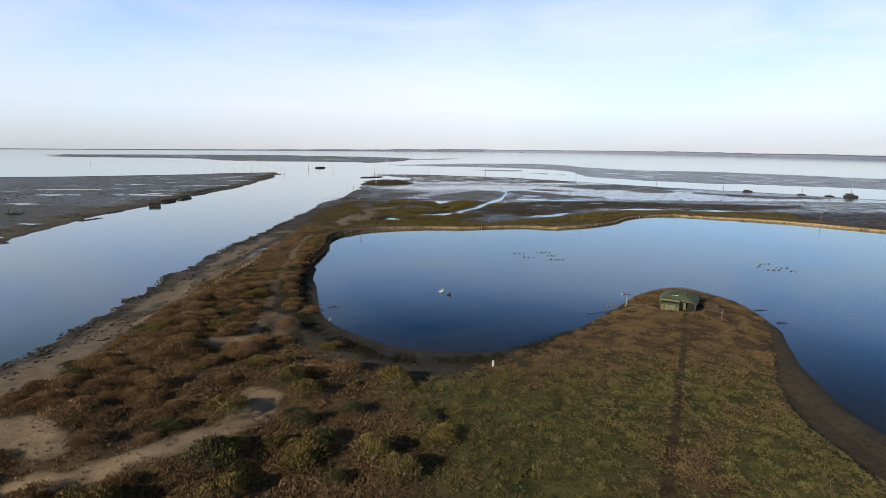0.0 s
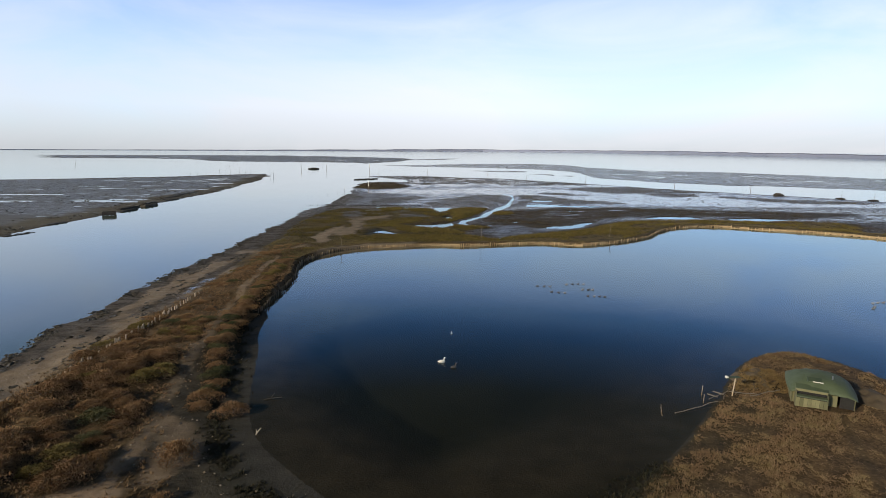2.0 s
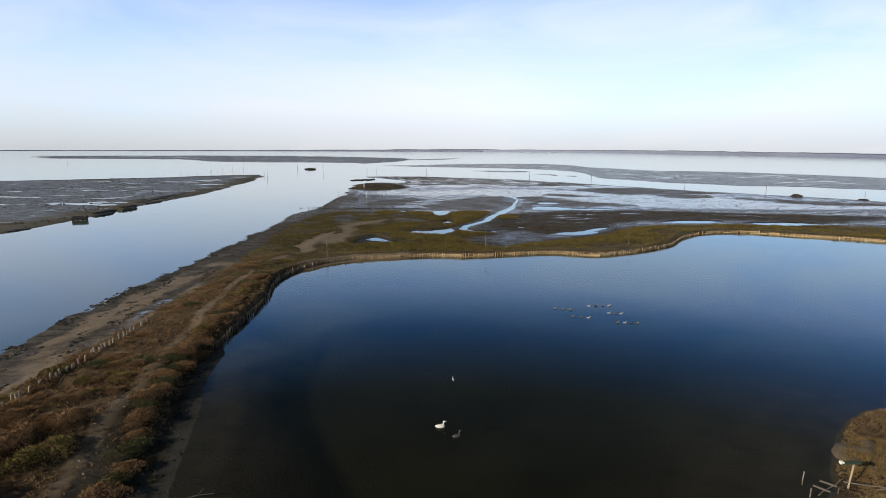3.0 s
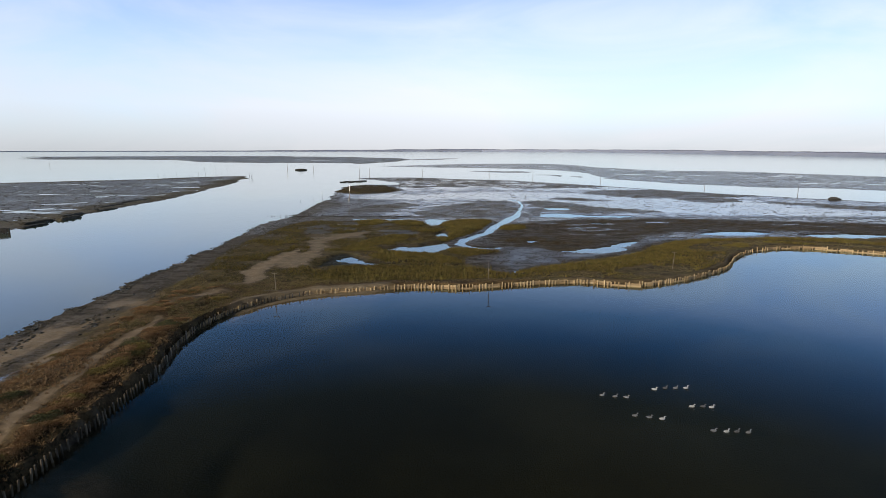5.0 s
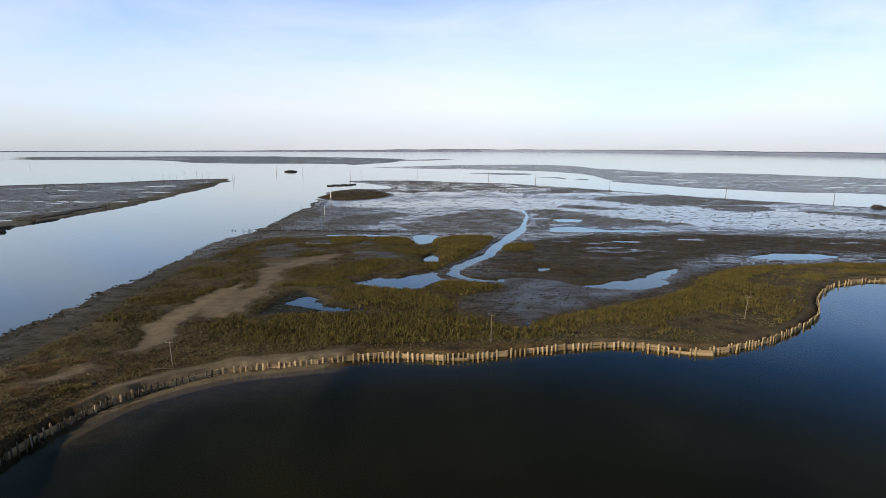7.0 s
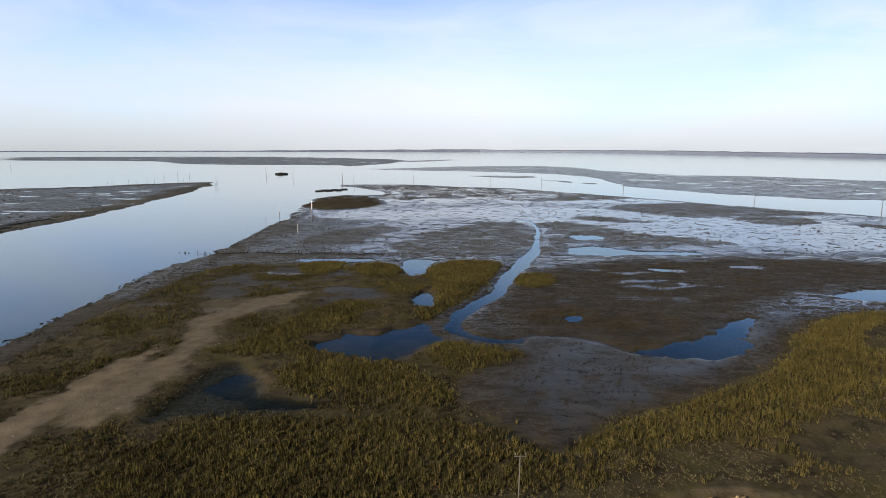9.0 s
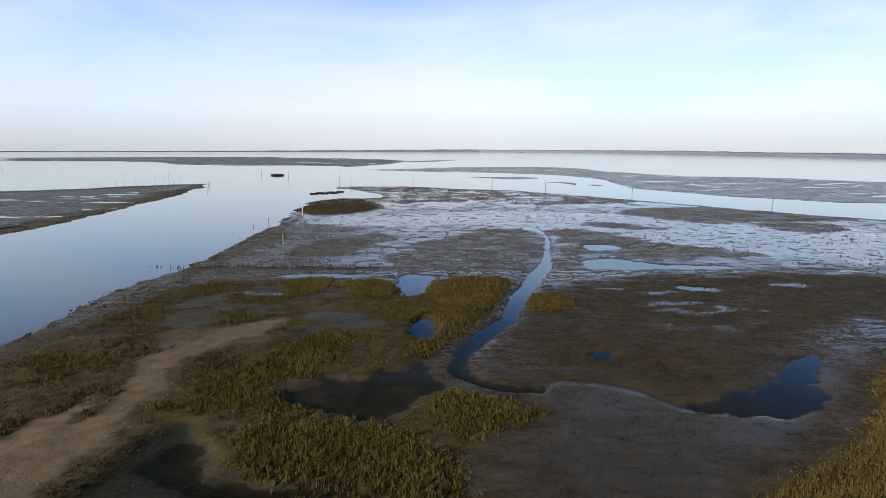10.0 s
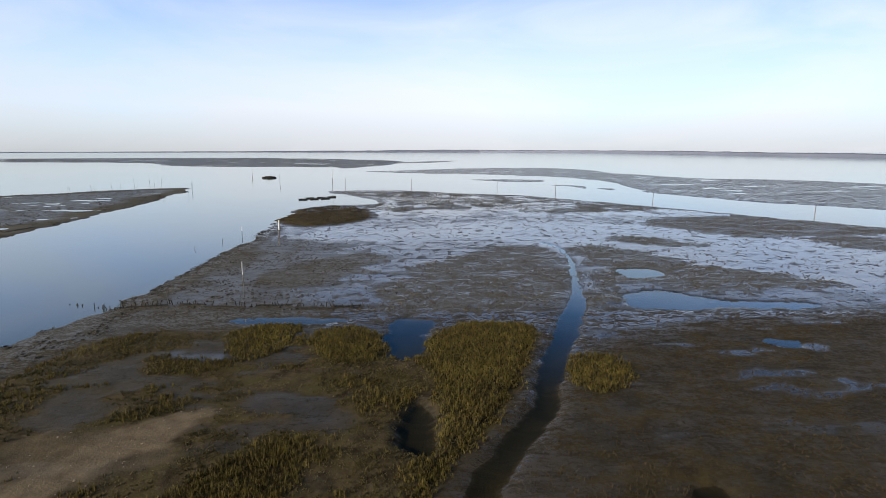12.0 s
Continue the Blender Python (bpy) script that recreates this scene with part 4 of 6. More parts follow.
for x, y, l, a in ((-31.9, 177.9, 4.5, 12), (-26.9, 178.7, 3.2, -4), (-22.8, 177.7, 5.0, -3), (-17.2, 178.3, 4.2, 2), (-12.2, 177.3, 4.8, -3), (-8.6, 177.9, 3.0, 4)):
    groyne_log(x, y, l, a)

# ---- perch poles, channel marks and withies ----


def perch_pole(x, y, tall, yaw, lean=(0, 0)):
    base = tagged(new("perch_pole"), "weathered wooden pole with a crossbar on the marsh", "pole", group="poles with crossbars")
    bm = bmesh.new()
    bm_rod(bm, (0, 0, -0.5), (0, 0, tall), 0.045, 0.032, 8, 0.012, 4)
    part("shaft", bm, WOOD_GREY, base)
    bm = bmesh.new()
    bm_box(bm, (0.6, 0.045, 0.045), (0, -0.05, tall - 0.08), bevel=0.008)
    part("crossbar", bm, WOOD_GREY, base)
    for s in (-1, 1):
        bm = bmesh.new()
        bm_box(bm, (0.05, 0.05, 0.12), (s * 0.26, -0.05, tall + 0.06), bevel=0.01)
        part("block", bm, WOOD_GREY, base)
    base.matrix_basis = pose(x, y, on_ground(x, y), lean[0], lean[1], yaw)


for x, y, tall, yaw, lean in ((-17.6, 106.6, 2.0, 10, (2, -1)), (6.5, 111.9, 2.45, 4, (-0.1, 0.7)), (31.6, 118.8, 2.3, -10, (-0.1, 3.6)), (87.4, 119.6, 2.2, 30, (0.9, 0.7)), (27.1, 44.8, 1.2, 0, (3, 2))):
    perch_pole(x, y, tall, yaw, lean)


def mark_pole(x, y, tall, white, lean=0.0, r=0.07, z=None):
    base = tagged(new("channel_mark"), "tall wooden channel mark with a pale painted top" if white else "tall grey wooden pole standing in the mud", "pole", group="marks along the channel")
    rng = random.Random(int(x * 7 + y))
    bm = bmesh.new()
    bm_rod(bm, (0, 0, -0.8), (0, 0, tall * 0.62), r, r * 0.85, 8, 0.02, 3)
    part("shaft", bm, WOOD_GREY, base)
    bm = bmesh.new()
    bm_rod(bm, (0, 0, tall * 0.62 - 0.02), (0.02, 0, tall), r * 1.12 if white else r * 0.84, r * 0.7, 8, 0.015, 3)
    part("top", bm, PAINT_WHITE if white else WOOD_GREY, base, "white painted top" if white else "")
    base.matrix_basis = pose(x, y, on_ground(x, y) if z is None else z, rng.uniform(-1.5, 1.5), lean, rng.uniform(0, 90))


for row in ((-22.4, 183, 4.3, 1, -0.5, 0.06), (-28.4, 218.9, 4.9, 1, 0.5, 0.11), (-50.1, 382.2, 8.8, 1, 0, 0.12), (-43.9, 381.9, 5.5, 0, 1, 0.09), (-11.3, 371.9, 5.2, 0, 0, 0.10),
            (25.7, 342.1, 5.6, 0, 0, 0.10), (46.6, 326.8, 5.4, 0, -1, 0.10), (72, 295.2, 5.0, 0, -4, 0.10), (104.2, 263.7, 4.6, 0, 3, 0.10), (123.2, 235.7, 4.6, 0, 2, 0.10), (158.1, 206.6, 5.2, 1, 1, 0.11),
            (-117.8, 467.4, 7.2, 1, 0, 0.14), (-88, 424.7, 5.6, 0, 2, 0.10), (-368.8, 564.9, 4.0, 0, -3, 0.12), (-39.5, 230, 2.6, 1, 1, 0.06), (-40.8, 223, 1.3, 0, -4, 0.05), (-42.8, 214.9, 1.2, 0, 6, 0.05)):
    mark_pole(*row)


def withy(x, y, tall, lean, turn):
    bm = bmesh.new()
    bm_rod(bm, (0, 0, -0.6), (0, 0, tall), 0.06, 0.025, 6, 0.05, 6)
    ob = new("withy", mesh_of("withy", bm, WOOD_DARK))
    ob.matrix_basis = pose(x, y, max(on_ground(x, y), -0.4), 0, lean, turn)
    tagged(ob, "thin dark withy stuck in the mud bank", "stake", group="withies on the mud bank")


for x, y, tall, lean, turn in ((-141.2, 328.9, 4.2, -6, 0), (-143.3, 345, 3.6, -3, 20), (-122, 314.4, 5.4, -9, 0), (-135.5, 346.8, 4.6, -7, 10), (-133.4, 348.8, 3.8, 3, 0), (-136.9, 366.1, 6.0, -4, 0), (-133.9, 373.4, 6.5, 0, 30),
                               (-123.2, 363.3, 5.8, 1, 0), (-126, 362.4, 3.4, 2, 0), (-112.9, 370.3, 4.4, -1, 0), (-106.9, 357.2, 3.8, 4, 15), (-147, 332.3, 2.6, 3, 0), (-154.9, 347.6, 2.8, -2, 40), (-102.5, 344.3, 4.0, -5, 0)):
    withy(x, y, tall, lean, turn)

# ---- boats, racks and wreckage ----


def barge(x, y, long, wide, tall, yaw, cabin, label, mast=0.0):
    base = tagged(new("work_barge"), label, "boat")
    bm = bmesh.new()
    rings = []
    for i in range(9):
        f = i / 8
        k = 1 - 0.85 * abs(2 * f - 1) ** 2.5
        lift = 0.12 * tall * abs(2 * f - 1) ** 2
        rings.append([((f - 0.5) * long, s * wide / 2 * k * m, z) for s, m, z in ((-1, 0.7, -0.2), (-1, 1, 0.4 * tall + lift), (-1, 0.9, 0.42 * tall + lift), (1, 0.9, 0.42 * tall + lift), (1, 1, 0.4 * tall + lift), (1, 0.7, -0.2))])
    loft(bm, rings)
    part("hull", bm, WOOD_DARK, base)
    bm = bmesh.new()
    for s in (-1, 1):
        bm_box(bm, (long * 0.8, 0.10, 0.16), (0, s * wide * 0.42, 0.55 * tall), bevel=0.02)
    part("rail", bm, WOOD_DARK, base)
    if cabin:
        bm = bmesh.new()
        bm_box(bm, (long * 0.55, wide * 0.7, tall * 0.55), (-long * 0.08, 0, 0.42 * tall + tall * 0.27), bevel=0.05, taper=0.92)
        cab = part("cabin", bm, WOOD_DARK, base)
        bm = bmesh.new()
        bm_box(bm, (long * 0.6, wide * 0.76, 0.08), (-long * 0.08, 0, 0.42 * tall + tall * 0.56), bevel=0.02)
        part("cabin_roof", bm, WOOD_DULL_OR_SHADED, cab)
    if not cabin:
        bm = bmesh.new()
        loft(bm, [[((f - 0.5) * long * 0.7, math.cos(a) * wide * 0.36 * k, 0.4 * tall + max(0.0, math.sin(a)) * 0.5 * tall * k) for a in [j * math.tau / 10 for j in range(10)]] for f, k in ((0, 0.3), (0.15, 0.75), (0.4, 1.0), (0.7, 0.9), (0.9, 0.6), (1, 0.25))])
        part("cargo", bm, WEED_STONE, base, "heap of dark oyster bags")
    if mast:
        bm = bmesh.new()
        bm_rod(bm, (0.1 * long, 0, 0.4 * tall), (0.1 * long, 0, mast), 0.06, 0.035, 7)
        part("mast", bm, WOOD_GREY, base)
    base.matrix_basis = pose(x, y, max(0.0, on_ground(x, y)), 0, 0, yaw)


barge(-109.3, 474.4, 9.0, 3.4, 1.5, 8, 0, "low black barge moored in the channel")
barge(126.8, 222.8, 3.6, 1.6, 0.9, -30, 1, "dark flat working boat aground at the channel edge")
barge(140.2, 208.8, 2.9, 1.3, 0.6, -28, 0, "small dark open boat with a mast on mud", 2.8)
barge(147.0, 202.6, 3.1, 1.4, 0.6, -30, 0, "small dark open boat with a thin mast on mud", 2.6)
barge(151.0, 197.0, 4.6, 2.0, 1.6, -32, 1, "dark hut boat aground at the channel edge")


def oyster_rack(x, y, yaw):
    base = tagged(new("oyster_rack"), "black oyster rack with bags standing in shallow water", "rack", group="oyster racks off the mud bank")
    bm = bmesh.new()
    for s in (-0.35, 0.35):
        bm_rod(bm, (-1.6, s, 0.30), (1.6, s, 0.30), 0.035, sides=6)
    part("rail", bm, WOOD_DARK, base)
    for i in range(4):
        for s in (-0.35, 0.35):
            bm = bmesh.new()
            bm_rod(bm, (-1.4 + i * 0.93, s, -0.5), (-1.4 + i * 0.93, s, 0.38 + 0.3 * ((i + (s > 0)) % 2)), 0.035, sides=6)
            part("leg", bm, WOOD_DARK, base)
    for i in range(4):
        bm = bmesh.new()
        bm_box(bm, (0.78, 1.3, 0.5), (-1.2 + i * 0.8, 0.1 * (i % 2), 0.16), bevel=0.12)
        part("bag", bm, WOOD_DARK, base)
    base.matrix_basis = pose(x, y, 0, 0, 0, yaw)


for i, (x, y) in enumerate(((-48.2, 316.9), (-44.6, 318.9), (-41, 321.4), (-46.9, 322.1), (-43.2, 324.6), (-39.7, 327.1))):
    oyster_rack(x, y, 18 + 5 * (i % 3))


def timber_cage(x, y, yaw):
    base = tagged(new("timber_cage"), "black timber mooring cage at the water's edge", "mooring")
    for sx in (-1.3, -0.45, 0.45, 1.3):
        for sy in (-0.6, 0.6):
            bm = bmesh.new()
            bm_box(bm, (0.28, 0.28, 1.5), (sx, sy, 0.25), bevel=0.02)
            part("pile", bm, WOOD_DARK, base)
    for z in (0.30, 0.78):
        for sy in (-0.62, 0.62):
            bm = bmesh.new()
            bm_box(bm, (2.9, 0.14, 0.36), (0, sy * 1.15, z), bevel=0.02)
            part("beam", bm, WOOD_DARK, base)
    base.matrix_basis = pose(x, y, 0.0, 0, 0, yaw)


timber_cage(-84.2, 151.2, 20)


def ledge(x, y, long, wide, tall, yaw, seed):
    rng = random.Random(seed)
    bm = bmesh.new()
    bmesh.ops.create_grid(bm, x_segments=16, y_segments=7, size=0.5)
    for v in bm.verts:
        e = max(0.0, 1 - max(abs(v.co.x), abs(v.co.y)) / 0.5)
        k = min(1.0, e * 5)
        v.co = Vector((v.co.x * long, v.co.y * wide, k * tall * (0.7 + 0.5 * noise.noise(Vector((v.co.x * 8 + seed, v.co.y * 5, seed)))) - 0.15))
        v.co.y += 0.35 * noise.noise(Vector((v.co.x * 0.9, seed, 0)))
    ob = new("oyster_ledge", mesh_of("oyster_ledge", bm, WEED_STONE, True))
    ob.matrix_basis = pose(x, y, max(0.0, on_ground(x, y)), 0, 0, yaw)
    tagged(ob, "dark weed-covered oyster ledge on the mud bank", "rock ledge", group="ledges along the mud bank")


for i, (x, y, l, w, h, a) in enumerate(((-85.2, 161.4, 8, 1.6, 0.6, 88), (-88.4, 166.6, 9, 1.8, 0.7, 84), (-86.3, 173.8, 7, 2.0, 0.9, 86), (-89.8, 180.2, 9, 1.6, 0.7, 90), (-89.3, 192.8, 10, 1.4, 0.5, 86), (-86.6, 135, 6, 2.0, 0.4, 80),
                                       (-94, 203.2, 12, 2.0, 0.5, 84), (-83, 119.8, 7, 1.5, 0.35, 76), (-95.7, 216.7, 14, 2.4, 0.45, 84), (-94.1, 240.1, 12, 1.8, 0.4, 86))):
    ledge(x, y, l, w, h, a, i)


def wrack_heap(x, y):
    base = tagged(new("broken_timber_heap"), "heap of broken dark timbers on the mud bank", "wreckage")
    rng = random.Random(9)
    for i in range(9):
        bm = bmesh.new()
        bm_rod(bm, (-1.2, 0, 0), (1.2, 0, 0.1), 0.10, 0.07, 6, 0.05, 3)
        ob = part("timber", bm, WOOD_DARK, base)
        ob.matrix_basis = pose(rng.uniform(-1.4, 1.4), rng.uniform(-1, 1), rng.uniform(0.1, 0.6), 0, rng.uniform(-50, 20), rng.uniform(0, 180))
    base.matrix_basis = pose(x, y, max(0, on_ground(x, y)))


wrack_heap(-106, 127)

# ---- the hide on the point ----


def hide():
    base = tagged(new("hunting_hide"), "low green hide with a domed sheet roof among scrub", "hut")
    g = on_ground(25, 49.5)
    L, D = 4.6, 4.2  # along the front, and deep
    # walls of boards
    n = 11
    for i in range(n):
        x = -L / 2 + (i + 0.5) * L / n
        for y, keep in ((-D / 2 + 0.15, x < 1.2), (D / 2 - 0.15, True)):
            if keep:
                bm = bmesh.new()
                bm_box(bm, (L / n - 0.012, 0.05, 1.1), (x, y, 0.35), bevel=0.008)
                part("wall_board", bm, GREEN_BOARD, base)
    for s in (-1, 1):
        for i in range(9):
            bm = bmesh.new()
            bm_box(bm, (0.05, D / 9 - 0.012, 1.1), (s * (L / 2 - 0.05), -D / 2 + (i + 0.5) * D / 9, 0.35), bevel=0.008)
            part("wall_board", bm, GREEN_BOARD, base)
    # doorway: a black panel paints in the shade inside
    bm = bmesh.new()
    bm_box(bm, (1.0, 0.04, 1.05), (1.72, -D / 2 + 0.12, 0.36))
    part("doorway", bm, BLACK, base, "doorway with its inner shade as a black panel")
    # domed roof sheet
    bm = bmesh.new()
    cols, rows = 25, 19
    top, under = [], []
    for j in range(rows):
        v = 2 * j / (rows - 1) - 1
        for i in range(cols):
            u = 2 * i / (cols - 1) - 1
            k = 1 - 0.07 * (u * u * v * v)
            rise = 1.02 * (1 - abs(u) ** 2.4) ** 0.8 * (1 - 0.62 * abs(v) ** 2.6)
            z = 0.78 + rise + 0.03 * (i % 4 == 0) + 0.05 * noise.noise(Vector((u * 2.5, v * 2.5, 3)))
            p = Vector((u * (L / 2 + 0.28) * k, v * (D / 2 + 0.3) * k, z))
            top.append(bm.verts.new(p))
            under.append(bm.verts.new(p - Vector((0, 0, 0.06))))
    for s, flip in ((top, 0), (under, 1)):
        for j in range(rows - 1):
            for i in range(cols - 1):
                q = [s[j * cols + i], s[j * cols + i + 1], s[(j + 1) * cols + i + 1], s[(j + 1) * cols + i]]
                bm.faces.new(q[::-1] if flip else q)
    rim = [j * cols for j in range(rows)] + [(rows - 1) * cols + i for i in range(1, cols)] + [j * cols + cols - 1 for j in range(rows - 2, -1, -1)] + [i for i in range(cols - 2, 0, -1)]
    for a, b in zip(rim, rim[1:] + rim[:1]):
        bm.faces.new((top[a], top[b], under[b], under[a]))
    part("roof", bm, GREEN_SHEET, base, "domed roof of faded green sheet", True)
    # stepped front with two shooting slits
    for z, h, y, w, mat, name in ((0.02, 0.72, -D / 2 - 0.75, 2.3, GREEN_BOARD, "lower_panel"), (0.76, 0.10, -D / 2 - 0.60, 2.3, GREEN_SHEET, "sill"), (1.12, 0.20, -D / 2 - 0.36, 2.3, GREEN_BOARD, "upper_panel")):
        if name == "lower_panel":
            for i in range(8):
                bm = bmesh.new()
                bm_box(bm, (w / 8 - 0.01, 0.05, h), (-0.9 - w / 2 + (i + 0.5) * w / 8 + 0.0, y, z + h / 2 - 0.1), bevel=0.008)
                part("panel_board", bm, mat, base)
        else:
            bm = bmesh.new()
            bm_box(bm, (w, 0.45 if name == "sill" else 0.06, h), (-0.9, y, z), bevel=0.01)
            part(name, bm, mat, base)
    # black strips stand for the shade inside the slits
    for z, y in ((0.90, -D / 2 - 0.34), (0.62, -D / 2 - 0.70)):
        bm = bmesh.new()
        bm_box(bm, (2.15, 0.05, 0.20), (-0.9, y, z))
        part("slit", bm, BLACK, base, "shooting slit with its shade as a black strip")
    bm = bmesh.new()
    bm_box(bm, (2.4, 0.70, 0.06), (-0.9, -D / 2 - 0.05, 1.30), Matrix.Rotation(radians(14), 4, "X"), bevel=0.01)
    part("canopy", bm, GREEN_SHEET, base)
    for s in (-1, 1):
        bm = bmesh.new()
        bm_box(bm, (0.05, 0.9, 1.2), (-0.9 + s * 1.15, -D / 2 - 0.33, 0.5), bevel=0.01)
        part("cheek", bm, GREEN_BOARD, base)
    # hatch on the roof
    bm = bmesh.new()
    bm_box(bm, (1.25, 0.62, 0.16), (-0.55, -D / 2 + 0.85, 1.62), Matrix.Rotation(radians(13), 4, "X"), bevel=0.02)
    hatch = part("hatch", bm, GREEN_SHEET, base)
    bm = bmesh.new()
    bm_box(bm, (0.75, 0.05, 0.06), (-0.4, -D / 2 + 0.50, 1.62), bevel=0.01)
    part("hatch_edge", bm, PAINT_WHITE, hatch, "white edge strip")
    bm = bmesh.new()
    bm_rod(bm, (0.75, -0.7, 1.55), (0.75, -0.7, 1.98), 0.06, 0.06, 10)
    part("flue", bm, STEEL, base, "short steel flue")
    base.matrix_basis = pose(25.1, 49.9, g - 0.02, 0, 0, -27) @ Matrix.Diagonal((0.75, 0.82, 0.84, 1))


hide()


def heap(name, x, y, sx, sy, tall, yaw, material, label, category):
    bm = bmesh.new()
    bmesh.ops.create_grid(bm, x_segments=26, y_segments=26, size=1.0)
    for v in bm.verts:
        r = min(1.0, math.hypot(v.co.x, v.co.y))
        k = max(0.0, 1 - r ** 3)
        z = tall * k * (0.75 + 0.5 * noise.noise(Vector((v.co.x * 3, v.co.y * 3, x)))) + 0.05 * noise.noise(Vector((v.co.x * 12, v.co.y * 12, y))) - 0.12 - 0.5 * r ** 4
        v.co = Vector((v.co.x * sx, v.co.y * sy, z))
    ob = new(name, mesh_of(name, bm, material, True))
    ob.matrix_basis = pose(x, y, on_ground(x, y), 0, 0, yaw)
    tagged(ob, label, category)


heap("reed_mound", 22.7, 53.0, 1.9, 2.5, 0.65, -14, EARTH, "low mound covered with dry reed beside the hide", "mound")
heap("earth_mound", 28.3, 49.3, 1.7, 2.0, 0.75, -20, EARTH, "mound of dark earth beside the green hide", "mound")


def landing():
    base = tagged(new("landing_stage"), "rickety landing of grey boards and stakes in the pond", "jetty")
    rng = random.Random(12)
    for (x0, y0, x1, y1, z) in ((14.8, 48.2, 18.3, 49.7, 0.06), (19.5, 50.7, 21.2, 50.0, 0.42), (20.6, 50.0, 23.0, 50.7, 0.44), (17.8, 49.9, 19.6, 51.0, 0.22)):
        bm = bmesh.new()
        bm_rod(bm, (x0, y0, z), (x1, y1, z + 0.1), 0.032, 0.025, 6, 0.04, 5)
        part("beam", bm, WOOD_GREY, base)
    for i in range(2):
        bm = bmesh.new()
        bm_box(bm, (0.7, 0.14, 0.035), (18.2 + 0.6 * i, 50.3 + 0.4 * i, 0.30), Matrix.Rotation(radians(-46 + rng.uniform(-9, 9)), 4, "Z"), bevel=0.005)
        part("deck_board", bm, WOOD_GREY, base)
    for x, y, h in ((17.5, 50.1, 0.45), (18.0, 51.4, 0.5), (18.9, 50.2, 0.4)):
        bm = bmesh.new()
        bm_rod(bm, (x, y, -0.9), (x + 0.05, y, h), 0.035, 0.028, 6, 0.02, 3)
        part("stake", bm, WOOD_GREY, base)


landing()


def t_post(x, y):
    base = tagged(new("lamp_post"), "short white post with a flat crossboard at the bank", "post")
    bm = bmesh.new()
    bm_rod(bm, (0, 0, -0.4), (0.06, 0, 1.35), 0.045, 0.04, 8)
    part("shaft", bm, WOOD_PALE, base)
    bm = bmesh.new()
    bm_box(bm, (0.95, 0.30, 0.05), (-0.15, 0, 1.36), Matrix.Rotation(radians(-6), 4, "Y"), bevel=0.01)
    part("crossboard", bm, GREEN_SHEET, base)
    bm = bmesh.new()
    bm_box(bm, (0.16, 0.20, 0.14), (-0.55, 0, 1.34), bevel=0.02)
    part("lamp", bm, PAINT_WHITE, base)
    base.matrix_basis = pose(x, y, on_ground(x, y), 0, 3, 0)


t_post(19.7, 50.6)


def marker_post(x, y, tall):
    bm = bmesh.new()
    bm_box(bm, (0.16, 0.12, tall + 0.4), (0, 0, tall / 2 - 0.2), bevel=0.015, taper=0.95)
    ob = new("marker_post", mesh_of("marker_post", bm, PAINT_WHITE))
    ob.matrix_basis = pose(x, y, on_ground(x, y), 2, -2, 15)
    tagged(ob, "short white marker post at the pond bank", "post")


marker_post(3.9, 33.4, 0.5)

# ---- decoys on the pond ----


def decoy_mesh(name, long, material, neck=1.0):
    """A floating bird shape: hull, tail, neck, head and bill in one skin."""
    bm = bmesh.new()
    rings = []
    for f, w, lo, hi in ((-0.5, 0.05, 0.16, 0.20), (-0.40, 0.22, 0.04, 0.24), (-0.22, 0.36, -0.06, 0.30), (0.0, 0.42, -0.08, 0.33), (0.2, 0.40, -0.08, 0.33), (0.36, 0.28, -0.04, 0.28), (0.46, 0.10, 0.04, 0.20)):
        rings.append([(f * long, math.cos(a) * w / 2 * long, ((lo + hi) / 2 + math.sin(a) * (hi - lo) / 2) * long) for a in [k * math.tau / 10 for k in range(10)]])
    loft(bm, rings)
    bm_rod(bm, (0.30 * long, 0, 0.22 * long), (0.36 * long, 0, (0.34 + 0.16 * neck) * long), 0.085 * long, 0.065 * long, 9, 0, 2)
    r = bmesh.ops.create_icosphere(bm, subdivisions=2, radius=1.0, matrix=Matrix.LocRotScale((0.40 * long, 0, (0.38 + 0.18 * neck) * long), None, (0.13 * long, 0.09 * long, 0.095 * long)))
    bm_box(bm, (0.16 * long, 0.07 * long, 0.035 * long), (0.55 * long, 0, (0.36 + 0.18 * neck) * long), bevel=0.01 * long)
    return mesh_of(name, bm, material, True)


DUCK = decoy_mesh("duck_decoy", 0.38, DUCK_GREY, 0.55)
GOOSE = decoy_mesh("goose_decoy", 0.62, DUCK_WHITE, 1.2)
DARK_GOOSE = decoy_mesh("goose_decoy", 0.54, DUCK_DARK, 1.6)
rng = random.Random(2)
for x, y in ((11.5, 81.4), (12.3, 81.2), (13, 81.1), (15.3, 82.3), (16.1, 82.5), (16.8, 82.5), (17.5, 82.5), (16.7, 79.8), (17.4, 79.8), (17.9, 79.7), (12.7, 78.6), (13.5, 78.4), (14.2, 78.2),
             (16.6, 76.8), (17.3, 76.7), (17.9, 76.7), (18.5, 76.6),
             (46.2, 72.3), (46.9, 73), (47.8, 74.4), (48.5, 74.6), (49.2, 74.7), (46.5, 70.2), (47.2, 70.1), (47.9, 69.9), (48.7, 71.9), (49.3, 71.7), (50, 71.5), (49.3, 69.4), (49.9, 69.3)):
    ob = new("duck_decoy", DUCK)
    ob.matrix_basis = pose(x, y, 0.0, 0, 0, rng.uniform(-14, 14))
    tagged(ob, "grey and white floating duck decoy on the pond", "decoy", group="strings of decoys on the pond")
